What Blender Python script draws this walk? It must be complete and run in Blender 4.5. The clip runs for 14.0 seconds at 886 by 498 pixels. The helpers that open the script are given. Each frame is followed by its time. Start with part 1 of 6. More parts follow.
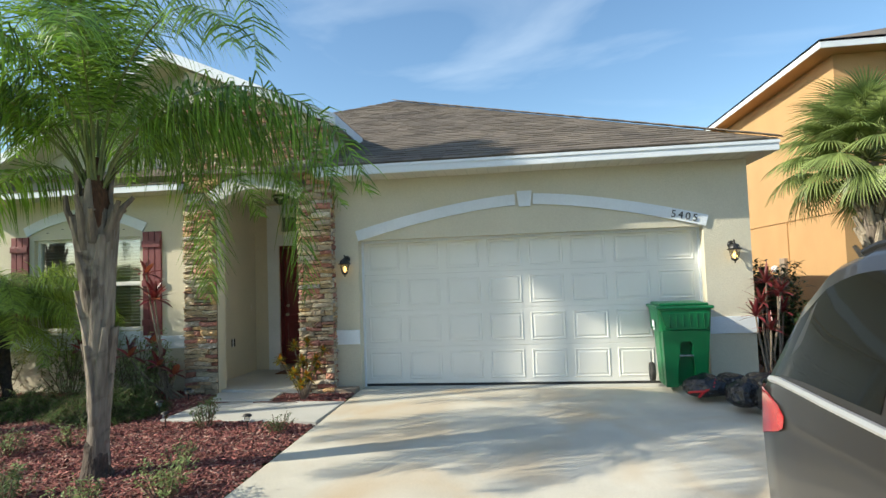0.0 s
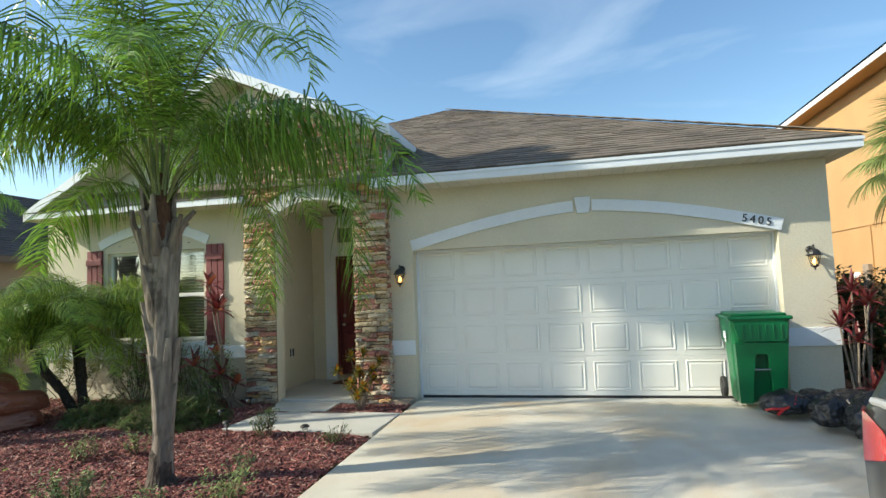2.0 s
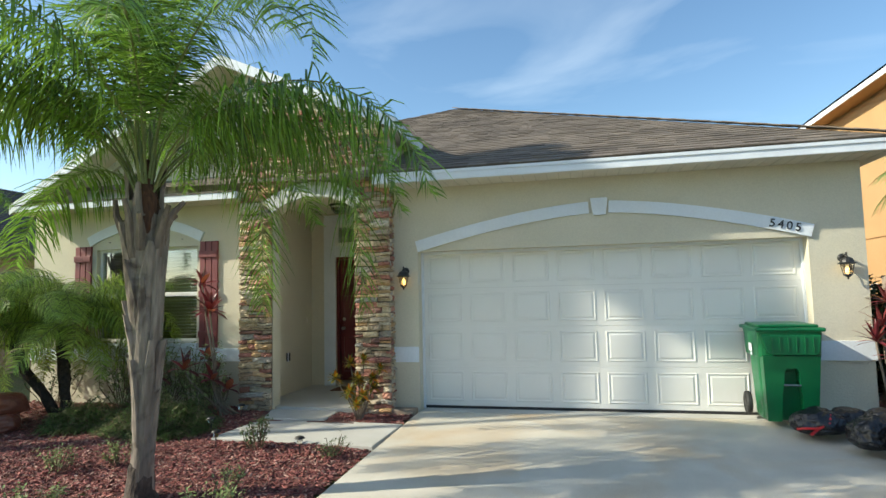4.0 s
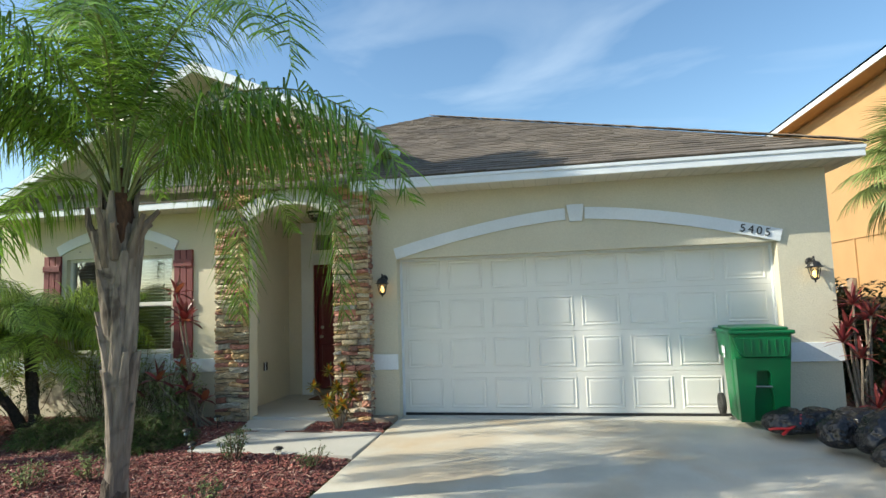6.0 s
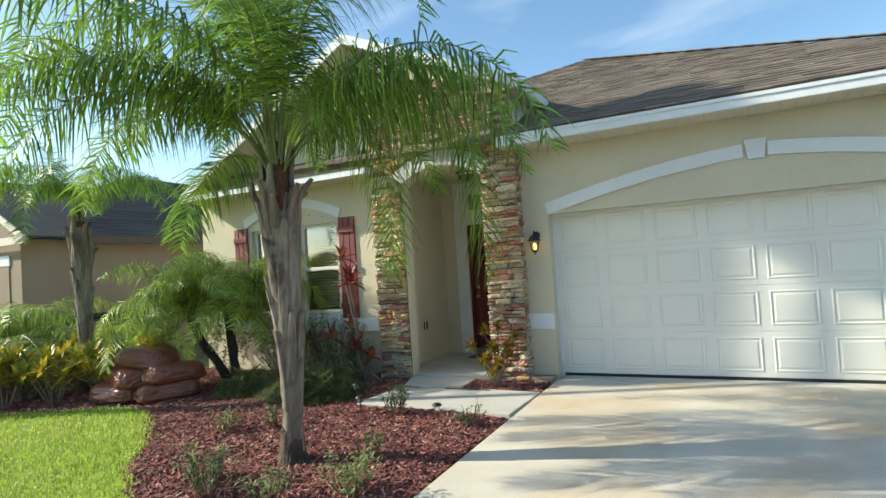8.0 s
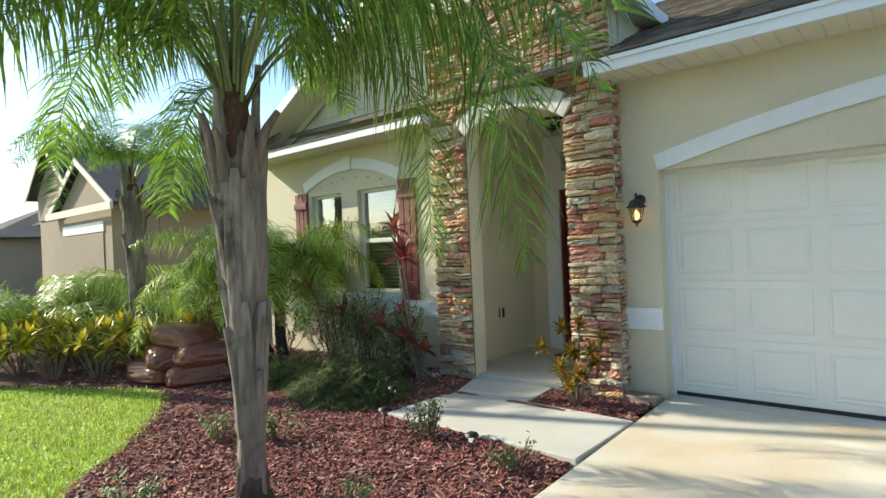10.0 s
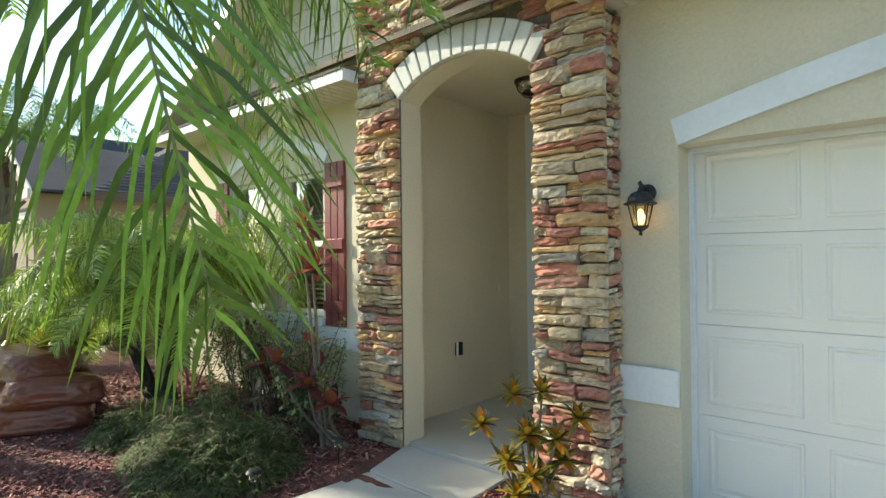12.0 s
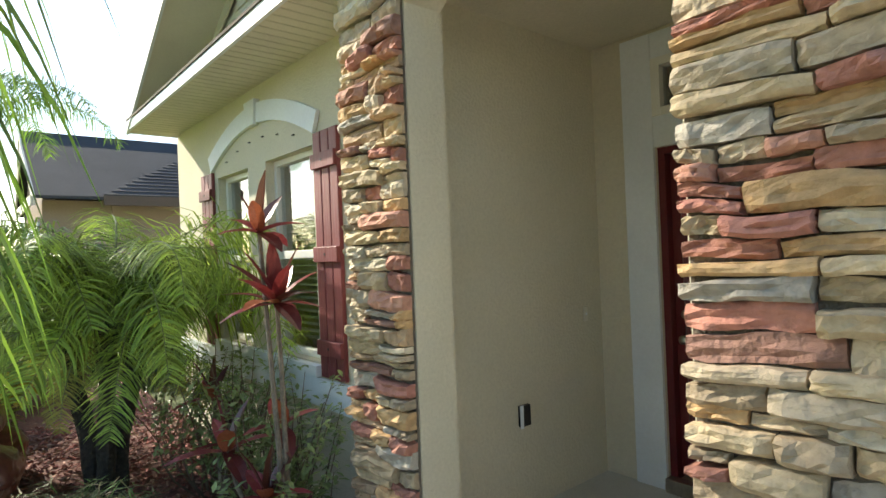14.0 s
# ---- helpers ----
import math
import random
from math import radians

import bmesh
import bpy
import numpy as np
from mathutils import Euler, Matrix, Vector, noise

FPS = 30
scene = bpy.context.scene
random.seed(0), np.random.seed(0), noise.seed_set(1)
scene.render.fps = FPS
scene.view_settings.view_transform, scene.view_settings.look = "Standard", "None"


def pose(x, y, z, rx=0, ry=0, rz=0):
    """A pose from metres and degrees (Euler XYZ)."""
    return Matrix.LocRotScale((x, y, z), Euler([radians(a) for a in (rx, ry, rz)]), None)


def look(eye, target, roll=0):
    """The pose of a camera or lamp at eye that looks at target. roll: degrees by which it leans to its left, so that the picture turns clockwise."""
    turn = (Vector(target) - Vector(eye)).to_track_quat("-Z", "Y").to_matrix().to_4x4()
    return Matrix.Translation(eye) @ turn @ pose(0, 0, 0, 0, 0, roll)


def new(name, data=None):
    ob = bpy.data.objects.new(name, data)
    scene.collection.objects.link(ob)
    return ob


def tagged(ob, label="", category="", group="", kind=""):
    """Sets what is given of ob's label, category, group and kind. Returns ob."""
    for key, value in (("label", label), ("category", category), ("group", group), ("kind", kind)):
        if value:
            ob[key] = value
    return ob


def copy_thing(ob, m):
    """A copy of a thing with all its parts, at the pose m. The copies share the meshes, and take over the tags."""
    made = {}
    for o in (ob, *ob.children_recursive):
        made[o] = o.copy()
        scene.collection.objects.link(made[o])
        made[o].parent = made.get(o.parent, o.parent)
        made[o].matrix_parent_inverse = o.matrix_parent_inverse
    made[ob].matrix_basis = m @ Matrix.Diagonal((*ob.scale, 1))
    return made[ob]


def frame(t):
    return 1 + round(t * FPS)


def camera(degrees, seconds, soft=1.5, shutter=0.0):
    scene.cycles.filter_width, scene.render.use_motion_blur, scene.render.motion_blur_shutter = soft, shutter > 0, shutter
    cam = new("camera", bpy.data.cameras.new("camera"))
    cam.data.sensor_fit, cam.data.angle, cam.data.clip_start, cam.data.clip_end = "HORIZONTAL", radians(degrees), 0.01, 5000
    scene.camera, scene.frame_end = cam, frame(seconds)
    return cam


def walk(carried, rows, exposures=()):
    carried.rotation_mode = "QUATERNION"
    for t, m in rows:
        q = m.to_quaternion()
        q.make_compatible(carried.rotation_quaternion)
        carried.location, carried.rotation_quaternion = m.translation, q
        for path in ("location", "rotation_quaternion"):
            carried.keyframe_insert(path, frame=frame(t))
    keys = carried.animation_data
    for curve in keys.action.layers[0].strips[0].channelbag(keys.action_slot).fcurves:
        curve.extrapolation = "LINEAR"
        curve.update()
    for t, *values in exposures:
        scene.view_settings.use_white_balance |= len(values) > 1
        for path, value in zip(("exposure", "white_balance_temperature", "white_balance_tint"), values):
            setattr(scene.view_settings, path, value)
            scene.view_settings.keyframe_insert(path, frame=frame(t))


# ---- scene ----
cam = camera(76.0, 14.0)
PATH = [
    (0, (0.267, 0.554, 1.577), (0.009, 2.535, 1.681), -2.0),
    (0.5, (0.264, 0.55, 1.576), (-0.01, 2.529, 1.679), -2.1),
    (1, (0.251, 0.554, 1.592), (-0.069, 2.526, 1.698), -2.0),
    (1.5, (0.214, 0.595, 1.584), (-0.171, 2.554, 1.708), -2.0),
    (2, (0.239, 0.682, 1.591), (-0.207, 2.626, 1.733), -2.3),
    (2.2, (0.232, 0.778, 1.639), (-0.232, 2.718, 1.785), -2.3),
    (4.3, (0.018, 1.099, 1.572), (-0.411, 3.046, 1.736), -0.8),
    (4.5, (0.01, 1.073, 1.577), (-0.383, 3.027, 1.746), -0.9),
    (5, (0.023, 1.077, 1.582), (-0.362, 3.032, 1.758), -1.2),
    (5.5, (0.027, 1.081, 1.579), (-0.342, 3.038, 1.759), -1.6),
    (6, (0.029, 1.075, 1.583), (-0.336, 3.033, 1.763), -1.9),
    (6.5, (0.028, 1.061, 1.581), (-0.356, 3.016, 1.761), -2.4),
    (7, (0.067, 1.047, 1.575), (-0.406, 2.983, 1.741), -3.1),
    (7.5, (0.095, 1.116, 1.576), (-0.583, 2.994, 1.694), -4.2),
    (8, (0.07, 1.349, 1.553), (-0.833, 3.132, 1.62), -3.7),
    (8.2, (0.043, 1.47, 1.558), (-0.926, 3.22, 1.594), -3.0),
    (10.3, (-0.273, 3.597, 1.535), (-1.61, 5.084, 1.547), -2.1),
    (10.5, (-0.344, 3.806, 1.545), (-1.715, 5.261, 1.586), -1.3),
    (11, (-0.56, 4.343, 1.515), (-1.963, 5.767, 1.55), -0.2),
    (11.5, (-0.678, 4.839, 1.548), (-2.049, 6.295, 1.544), -1.0),
    (12, (-0.869, 5.378, 1.56), (-2.214, 6.858, 1.576), -0.6),
    (12.5, (-1.13, 5.811, 1.585), (-2.528, 7.241, 1.587), -0.9),
    (13, (-1.384, 6.284, 1.572), (-2.82, 7.675, 1.585), -0.9),
    (13.5, (-1.754, 6.676, 1.565), (-3.258, 7.994, 1.612), -0.9),
    (14, (-2.145, 6.993, 1.653), (-3.67, 8.287, 1.662), -2.3),
]
EXPOSURES = [(0.0, 0.73, 6850, 4), (2.0, 0.73, 6850, 3), (5.0, 0.73, 6850, 3), (8.0, 0.86, 7000, 3), (10.5, 1.05, 7050, 3), (12.5, 1.26, 7150, 4), (14.0, 1.30, 7100, 6)]
walk(cam, [(t, look(eye, target, roll)) for t, eye, target, roll in PATH], EXPOSURES)

# ---- world, sun, exposure ----
SUN_DIR = Vector((2.8, 1.0, -1.72)).normalized()      # the way the light travels
sun_el = math.asin(-SUN_DIR.z)
sun_az = math.atan2(-SUN_DIR.x, -SUN_DIR.y)           # clockwise from +y
world = bpy.data.worlds.new("sky")
scene.world = world
world.use_nodes = True
wn, wl = world.node_tree.nodes, world.node_tree.links
sky = wn.new("ShaderNodeTexSky")
sky.sky_type = "NISHITA"
sky.sun_disc = False
sky.sun_elevation = sun_el
sky.sun_rotation = sun_az
sky.air_density, sky.dust_density, sky.ozone_density = 1.0, 0.7, 2.4
w_co = wn.new("ShaderNodeTexCoord")
w_map = wn.new("ShaderNodeMapping")
w_map.inputs["Scale"].default_value = (1.2, 2.6, 4.0)
w_map.inputs["Rotation"].default_value = (0.0, 0.5, 0.7)
w_noise = wn.new("ShaderNodeTexNoise")
w_noise.inputs["Scale"].default_value = 1.6
w_noise.inputs["Detail"].default_value = 7
w_noise.inputs["Distortion"].default_value = 1.1
w_ramp = wn.new("ShaderNodeValToRGB")
w_ramp.color_ramp.elements[0].position, w_ramp.color_ramp.elements[0].color = 0.50, (0, 0, 0, 1)
w_ramp.color_ramp.elements[1].position, w_ramp.color_ramp.elements[1].color = 0.95, (0.30, 0.30, 0.30, 1)
w_mix = wn.new("ShaderNodeMix")
w_mix.data_type = "RGBA"
w_mix.inputs["B"].default_value = (7.5, 8.0, 8.6, 1)
wl.new(w_co.outputs["Generated"], w_map.inputs["Vector"])
wl.new(w_map.outputs["Vector"], w_noise.inputs["Vector"])
wl.new(w_noise.outputs["Fac"], w_ramp.inputs["Fac"])
wl.new(w_ramp.outputs["Color"], w_mix.inputs["Factor"])
wl.new(sky.outputs["Color"], w_mix.inputs["A"])
w_sat = wn.new("ShaderNodeHueSaturation")
w_sat.inputs["Saturation"].default_value = 1.1
wl.new(w_mix.outputs["Result"], w_sat.inputs["Color"])
wl.new(w_sat.outputs["Color"], wn["Background"].inputs["Color"])
wn["Background"].inputs["Strength"].default_value = 0.14

sun = new("sun", bpy.data.lights.new("sun", "SUN"))
sun.data.energy, sun.data.angle, sun.data.color = 4.2, radians(0.6), (1.0, 0.93, 0.82)
sun.matrix_world = look((0, 0, 30), Vector((0, 0, 30)) + SUN_DIR)


# ---- materials ----
def mat(name, a, b=None, scale=6.0, rough=0.7, metal=0.0, bump=0.0, bump_scale=60.0, fine=0.25, per="", per_amt=0.0,
        stretch=(1, 1, 1), coat=0.0, trans=0.0, sub=None, stain=None):
    """Two-scale procedural surface: a and b are mixed by coarse noise, fine noise changes the value, per varies it by piece."""
    m = bpy.data.materials.new(name)
    m.use_nodes = True
    n, l = m.node_tree.nodes, m.node_tree.links
    p = n["Principled BSDF"]
    co = n.new("ShaderNodeTexCoord")
    mp = n.new("ShaderNodeMapping")
    mp.inputs["Scale"].default_value = stretch
    l.new(co.outputs["Object"], mp.inputs["Vector"])
    b = b or tuple(c * 0.85 for c in a)
    coarse = n.new("ShaderNodeTexNoise")
    coarse.inputs["Scale"].default_value, coarse.inputs["Detail"].default_value = scale, 5
    l.new(mp.outputs["Vector"], coarse.inputs["Vector"])
    ramp = n.new("ShaderNodeValToRGB")
    ramp.color_ramp.elements[0].position, ramp.color_ramp.elements[0].color = 0.33, (*a, 1)
    ramp.color_ramp.elements[1].position, ramp.color_ramp.elements[1].color = 0.67, (*b, 1)
    l.new(coarse.outputs["Fac"], ramp.inputs["Fac"])
    out = ramp.outputs["Color"]
    if stain:
        col, sc, lo, hi = stain
        sn = n.new("ShaderNodeTexNoise")
        sn.inputs["Scale"].default_value, sn.inputs["Detail"].default_value = sc, 6
        sn.inputs["Distortion"].default_value = 0.8
        l.new(co.outputs["Object"], sn.inputs["Vector"])
        sr = n.new("ShaderNodeMapRange")
        sr.inputs["From Min"].default_value, sr.inputs["From Max"].default_value = lo, hi
        l.new(sn.outputs["Fac"], sr.inputs["Value"])
        sm = n.new("ShaderNodeMix")
        sm.data_type = "RGBA"
        sm.inputs["B"].default_value = (*col, 1)
        l.new(sr.outputs["Result"], sm.inputs["Factor"])
        l.new(out, sm.inputs["A"])
        out = sm.outputs["Result"]
    grain = n.new("ShaderNodeTexNoise")
    grain.inputs["Scale"].default_value, grain.inputs["Detail"].default_value = bump_scale, 4
    l.new(mp.outputs["Vector"], grain.inputs["Vector"])
    hsv = n.new("ShaderNodeHueSaturation")
    val = n.new("ShaderNodeMapRange")
    val.inputs["From Min"].default_value, val.inputs["From Max"].default_value = 0.25, 0.75
    val.inputs["To Min"].default_value, val.inputs["To Max"].default_value = 1 - fine, 1 + fine
    l.new(grain.outputs["Fac"], val.inputs["Value"])
    l.new(out, hsv.inputs["Color"])
    value = val.outputs["Result"]
    if per:
        if per == "island":
            geo = n.new("ShaderNodeNewGeometry")
            rnd = geo.outputs["Random Per Island"]
        else:
            oi = n.new("ShaderNodeObjectInfo")
            rnd = oi.outputs["Random"]
        pr = n.new("ShaderNodeMapRange")
        pr.inputs["To Min"].default_value, pr.inputs["To Max"].default_value = 1 - per_amt, 1 + per_amt
        l.new(rnd, pr.inputs["Value"])
        mul = n.new("ShaderNodeMath")
        mul.operation = "MULTIPLY"
        l.new(value, mul.inputs[0])
        l.new(pr.outputs["Result"], mul.inputs[1])
        value = mul.outputs["Value"]
        if sub:
            cr = n.new("ShaderNodeValToRGB")
            cr.color_ramp.interpolation = "CONSTANT"
            e = cr.color_ramp.elements
            while len(e) < len(sub):
                e.new(0.5)
            for k, c in enumerate(sub):
                e[k].position, e[k].color = k / len(sub), (*c, 1)
            wh = n.new("ShaderNodeMath")
            wh.operation = "FRACT"
            m7 = n.new("ShaderNodeMath")
            m7.operation = "MULTIPLY"
            m7.inputs[1].default_value = 7.31
            l.new(rnd, m7.inputs[0])
            l.new(m7.outputs["Value"], wh.inputs[0])
            l.new(wh.outputs["Value"], cr.inputs["Fac"])
            mx = n.new("ShaderNodeMix")
            mx.data_type = "RGBA"
            mx.inputs["Factor"].default_value = 0.75
            l.new(out, mx.inputs["A"])
            l.new(cr.outputs["Color"], mx.inputs["B"])
            l.new(mx.outputs["Result"], hsv.inputs["Color"])
    l.new(value, hsv.inputs["Value"])
    l.new(hsv.outputs["Color"], p.inputs["Base Color"])
    p.inputs["Roughness"].default_value, p.inputs["Metallic"].default_value = rough, metal
    p.inputs["Coat Weight"].default_value = coat
    if trans:
        p.inputs["Subsurface Weight"].default_value = 0.0
        tr = n.new("ShaderNodeBsdfTranslucent")
        l.new(hsv.outputs["Color"], tr.inputs["Color"])
        mxs = n.new("ShaderNodeMixShader")
        mxs.inputs["Fac"].default_value = trans
        l.new(p.outputs["BSDF"], mxs.inputs[1])
        l.new(tr.outputs["BSDF"], mxs.inputs[2])
        l.new(mxs.outputs["Shader"], n["Material Output"].inputs["Surface"])
    if bump:
        bp = n.new("ShaderNodeBump")
        bp.inputs["Strength"].default_value, bp.inputs["Distance"].default_value = bump, 0.02
        l.new(grain.outputs["Fac"], bp.inputs["Height"])
        l.new(bp.outputs["Normal"], p.inputs["Normal"])
    return m


def glassy(name, tint, rough=0.02, trans=1.0, ior=1.5):
    m = bpy.data.materials.new(name)
    m.use_nodes = True
    p = m.node_tree.nodes["Principled BSDF"]
    p.inputs["Base Color"].default_value = (*tint, 1)
    p.inputs["Roughness"].default_value, p.inputs["Transmission Weight"].default_value = rough, trans
    p.inputs["IOR"].default_value = ior
    return m


def glow(name, color, strength):
    m = bpy.data.materials.new(name)
    m.use_nodes = True
    p = m.node_tree.nodes["Principled BSDF"]
    p.inputs["Base Color"].default_value = (*color, 1)
    p.inputs["Emission Color"].default_value, p.inputs["Emission Strength"].default_value = (*color, 1), strength
    return m


M_STUCCO = mat("stucco", (0.62, 0.575, 0.455), (0.57, 0.53, 0.415), 1.3, 0.9, bump=0.35, bump_scale=55, fine=0.06)
M_WHITE = mat("white_paint", (0.72, 0.76, 0.80), (0.66, 0.70, 0.74), 2.0, 0.55, bump=0.12, bump_scale=50, fine=0.04)
M_FASCIA = mat("fascia_paint", (0.74, 0.78, 0.82), (0.68, 0.72, 0.77), 3.0, 0.45, fine=0.03)
M_SOFFIT = mat("soffit_vinyl", (0.68, 0.64, 0.54), (0.62, 0.58, 0.49), 3.0, 0.6, fine=0.04)
M_GDOOR = mat("garage_door_steel", (0.77, 0.765, 0.72), (0.73, 0.725, 0.68), 1.5, 0.42, bump=0.06, bump_scale=120, fine=0.03)
M_SHINGLE = mat("asphalt_shingle", (0.20, 0.165, 0.13), (0.14, 0.115, 0.095), 0.9, 0.95, bump=0.6, bump_scale=160, fine=0.35, per="island", per_amt=0.22)
M_SHINGLE_P = mat("asphalt_shingle_piece", (0.20, 0.165, 0.13), (0.14, 0.115, 0.095), 0.9, 0.95, bump=0.6, bump_scale=160, fine=0.35, per="object", per_amt=0.22)
M_SHINGLE_G = mat("grey_shingle", (0.062, 0.062, 0.067), (0.043, 0.043, 0.048), 0.9, 0.95, bump=0.6, bump_scale=120, fine=0.35, per="island", per_amt=0.2)
M_CONCRETE = mat("concrete", (0.62, 0.58, 0.49), (0.51, 0.475, 0.395), 1.4, 0.85, bump=0.22, bump_scale=120, fine=0.14,
                 stain=((0.52, 0.40, 0.26), 0.8, 0.46, 0.72))
M_WALK = mat("walk_concrete", (0.52, 0.51, 0.47), (0.45, 0.44, 0.40), 1.6, 0.85, bump=0.15, bump_scale=120, fine=0.09)
M_GROUND = mat("soil_and_turf", (0.07, 0.10, 0.03), (0.10, 0.10, 0.045), 0.6, 0.95, bump=0.4, bump_scale=30, fine=0.3)
M_BED = mat("mulch_ground", (0.17, 0.065, 0.052), (0.10, 0.042, 0.036), 5, 0.95, bump=0.8, bump_scale=55, fine=0.5)
M_ASPHALT = mat("asphalt", (0.055, 0.055, 0.055), (0.045, 0.045, 0.047), 2, 0.9, bump=0.4, bump_scale=150, fine=0.3)
M_STONE = mat("ledge_stone", (0.40, 0.32, 0.22), (0.30, 0.24, 0.17), 9.0, 0.9, bump=1.0, bump_scale=24, fine=0.26, per="object", per_amt=0.18,
              sub=[(0.56, 0.44, 0.28), (0.48, 0.385, 0.27), (0.34, 0.115, 0.09), (0.60, 0.53, 0.40), (0.36, 0.28, 0.19), (0.57, 0.35, 0.16), (0.42, 0.39, 0.345), (0.47, 0.205, 0.15), (0.54, 0.45, 0.33), (0.25, 0.105, 0.09), (0.53, 0.395, 0.24), (0.40, 0.135, 0.11), (0.50, 0.33, 0.20)])
M_STONE_I = mat("ledge_stone_far", (0.40, 0.32, 0.22), (0.30, 0.24, 0.17), 9.0, 0.9, bump=1.0, bump_scale=24, fine=0.26, per="island", per_amt=0.18,
                sub=[(0.56, 0.44, 0.28), (0.48, 0.385, 0.27), (0.34, 0.115, 0.09), (0.60, 0.53, 0.40), (0.36, 0.28, 0.19), (0.57, 0.35, 0.16), (0.42, 0.39, 0.345), (0.47, 0.205, 0.15), (0.54, 0.45, 0.33), (0.25, 0.105, 0.09), (0.53, 0.395, 0.24), (0.40, 0.135, 0.11), (0.50, 0.33, 0.20)])
# dark colour stands in for the shade in gaps between dry-stacked stones
M_GAP_SHADE = mat("shade_backing", (0.16, 0.13, 0.10), (0.11, 0.09, 0.07), 20, 0.95, bump=0.7, bump_scale=60, fine=0.3)
M_VOUSS = mat("cast_stone", (0.60, 0.60, 0.57), (0.53, 0.53, 0.50), 6, 0.85, bump=0.25, bump_scale=80, fine=0.08)
M_SIDING = mat("shake_siding", (0.56, 0.53, 0.43), (0.51, 0.48, 0.39), 3, 0.75, bump=0.3, bump_scale=70, fine=0.06, stretch=(1, 1, 0.3))
M_RED = mat("shutter_paint", (0.20, 0.040, 0.045), (0.16, 0.032, 0.036), 4, 0.5, bump=0.25, bump_scale=60, fine=0.12, stretch=(1, 1, 0.1))
M_DOOR = mat("door_paint", (0.13, 0.014, 0.018), (0.11, 0.012, 0.015), 3, 0.35, fine=0.06)
M_GLASS = glassy("window_glass", (0.74, 0.82, 0.83), ior=2.4)
M_BLIND = mat("blind_vinyl", (0.70, 0.70, 0.66), (0.64, 0.64, 0.60), 4, 0.6, fine=0.03)
M_ROOM = mat("room_paint", (0.35, 0.33, 0.29), (0.30, 0.28, 0.25), 2, 0.9, fine=0.05)
M_ORANGE = mat("tan_stucco", (0.50, 0.305, 0.142), (0.465, 0.28, 0.128), 1.2, 0.9, bump=0.5, bump_scale=35, fine=0.05)
M_BEIGE2 = mat("beige_stucco", (0.31, 0.245, 0.19), (0.28, 0.22, 0.17), 1.2, 0.9, bump=0.4, bump_scale=35, fine=0.05)
M_DARK = mat("dark_metal", (0.02, 0.02, 0.02), (0.03, 0.03, 0.03), 12, 0.45, metal=0.3, bump=0.1, fine=0.2)
M_SEAL = mat("black_rubber", (0.015, 0.015, 0.015), (0.025, 0.025, 0.025), 8, 0.7, fine=0.2)


# ---- geometry helpers ----
def part(name, bm, material, parent=None, label="", smooth=False):
    """Links a bmesh as one mesh object, under a thing or a part if one is given."""
    me = bpy.data.meshes.new(name)
    bmesh.ops.recalc_face_normals(bm, faces=bm.faces)
    bm.to_mesh(me)
    bm.free()
    for mm in material if isinstance(material, (list, tuple)) else (material,):
        me.materials.append(mm)
    if smooth:
        for p in me.polygons:
            p.use_smooth = True
    ob = new(name, me)
    if parent:
        ob.parent = parent
    if label:
        ob["label"] = label
    return ob


def raw(name, verts, faces, material, parent=None, smooth=False):
    me = bpy.data.meshes.new(name)
    me.from_pydata(verts, [], faces)
    me.materials.append(material)
    if smooth:
        for p in me.polygons:
            p.use_smooth = True
    ob = new(name, me)
    if parent:
        ob.parent = parent
    return ob


def thing(name, label, category, at=(0, 0, 0), rz=0.0, group=""):
    ob = new(name)
    ob.empty_display_size = 0.2
    ob.matrix_world = pose(*at, 0, 0, rz)
    return tagged(ob, label, category, group)


def structure(ob, label="", category=""):
    return tagged(ob, label, category, kind="structure")


def box(bm, x0, x1, y0, y1, z0, z1, bevel=0.0, m=None):
    vs = [bm.verts.new(c) for c in ((x0, y0, z0), (x1, y0, z0), (x1, y1, z0), (x0, y1, z0), (x0, y0, z1), (x1, y0, z1), (x1, y1, z1), (x0, y1, z1))]
    fs = [bm.faces.new([vs[i] for i in q]) for q in ((0, 3, 2, 1), (4, 5, 6, 7), (0, 1, 5, 4), (1, 2, 6, 5), (2, 3, 7, 6), (3, 0, 4, 7))]
    if m is not None:
        bmesh.ops.transform(bm, matrix=m, verts=vs)
    if bevel:
        bmesh.ops.bevel(bm, geom=list({e for f in fs for e in f.edges}), offset=bevel, segments=2, affect="EDGES", profile=0.5)
    return vs


def boxes(*specs, bevel=0.0):
    bm = bmesh.new()
    for sp in specs:
        box(bm, *sp, bevel=bevel)
    return bm


def prism(bm, pts, y0, y1, axis="y"):
    """Extrudes an outline. axis y: points are (x, z); axis z: points are (x, y); axis x: points are (y, z)."""
    def place(p, d):
        return (p[0], d, p[1]) if axis == "y" else (p[0], p[1], d) if axis == "z" else (d, p[0], p[1])
    a = [bm.verts.new(place(p, y0)) for p in pts]
    b = [bm.verts.new(place(p, y1)) for p in pts]
    bm.faces.new(a)
    bm.faces.new(b[::-1])
    for i in range(len(pts)):
        k = (i + 1) % len(pts)
        bm.faces.new((a[i], b[i], b[k], a[k]))
    return a + b


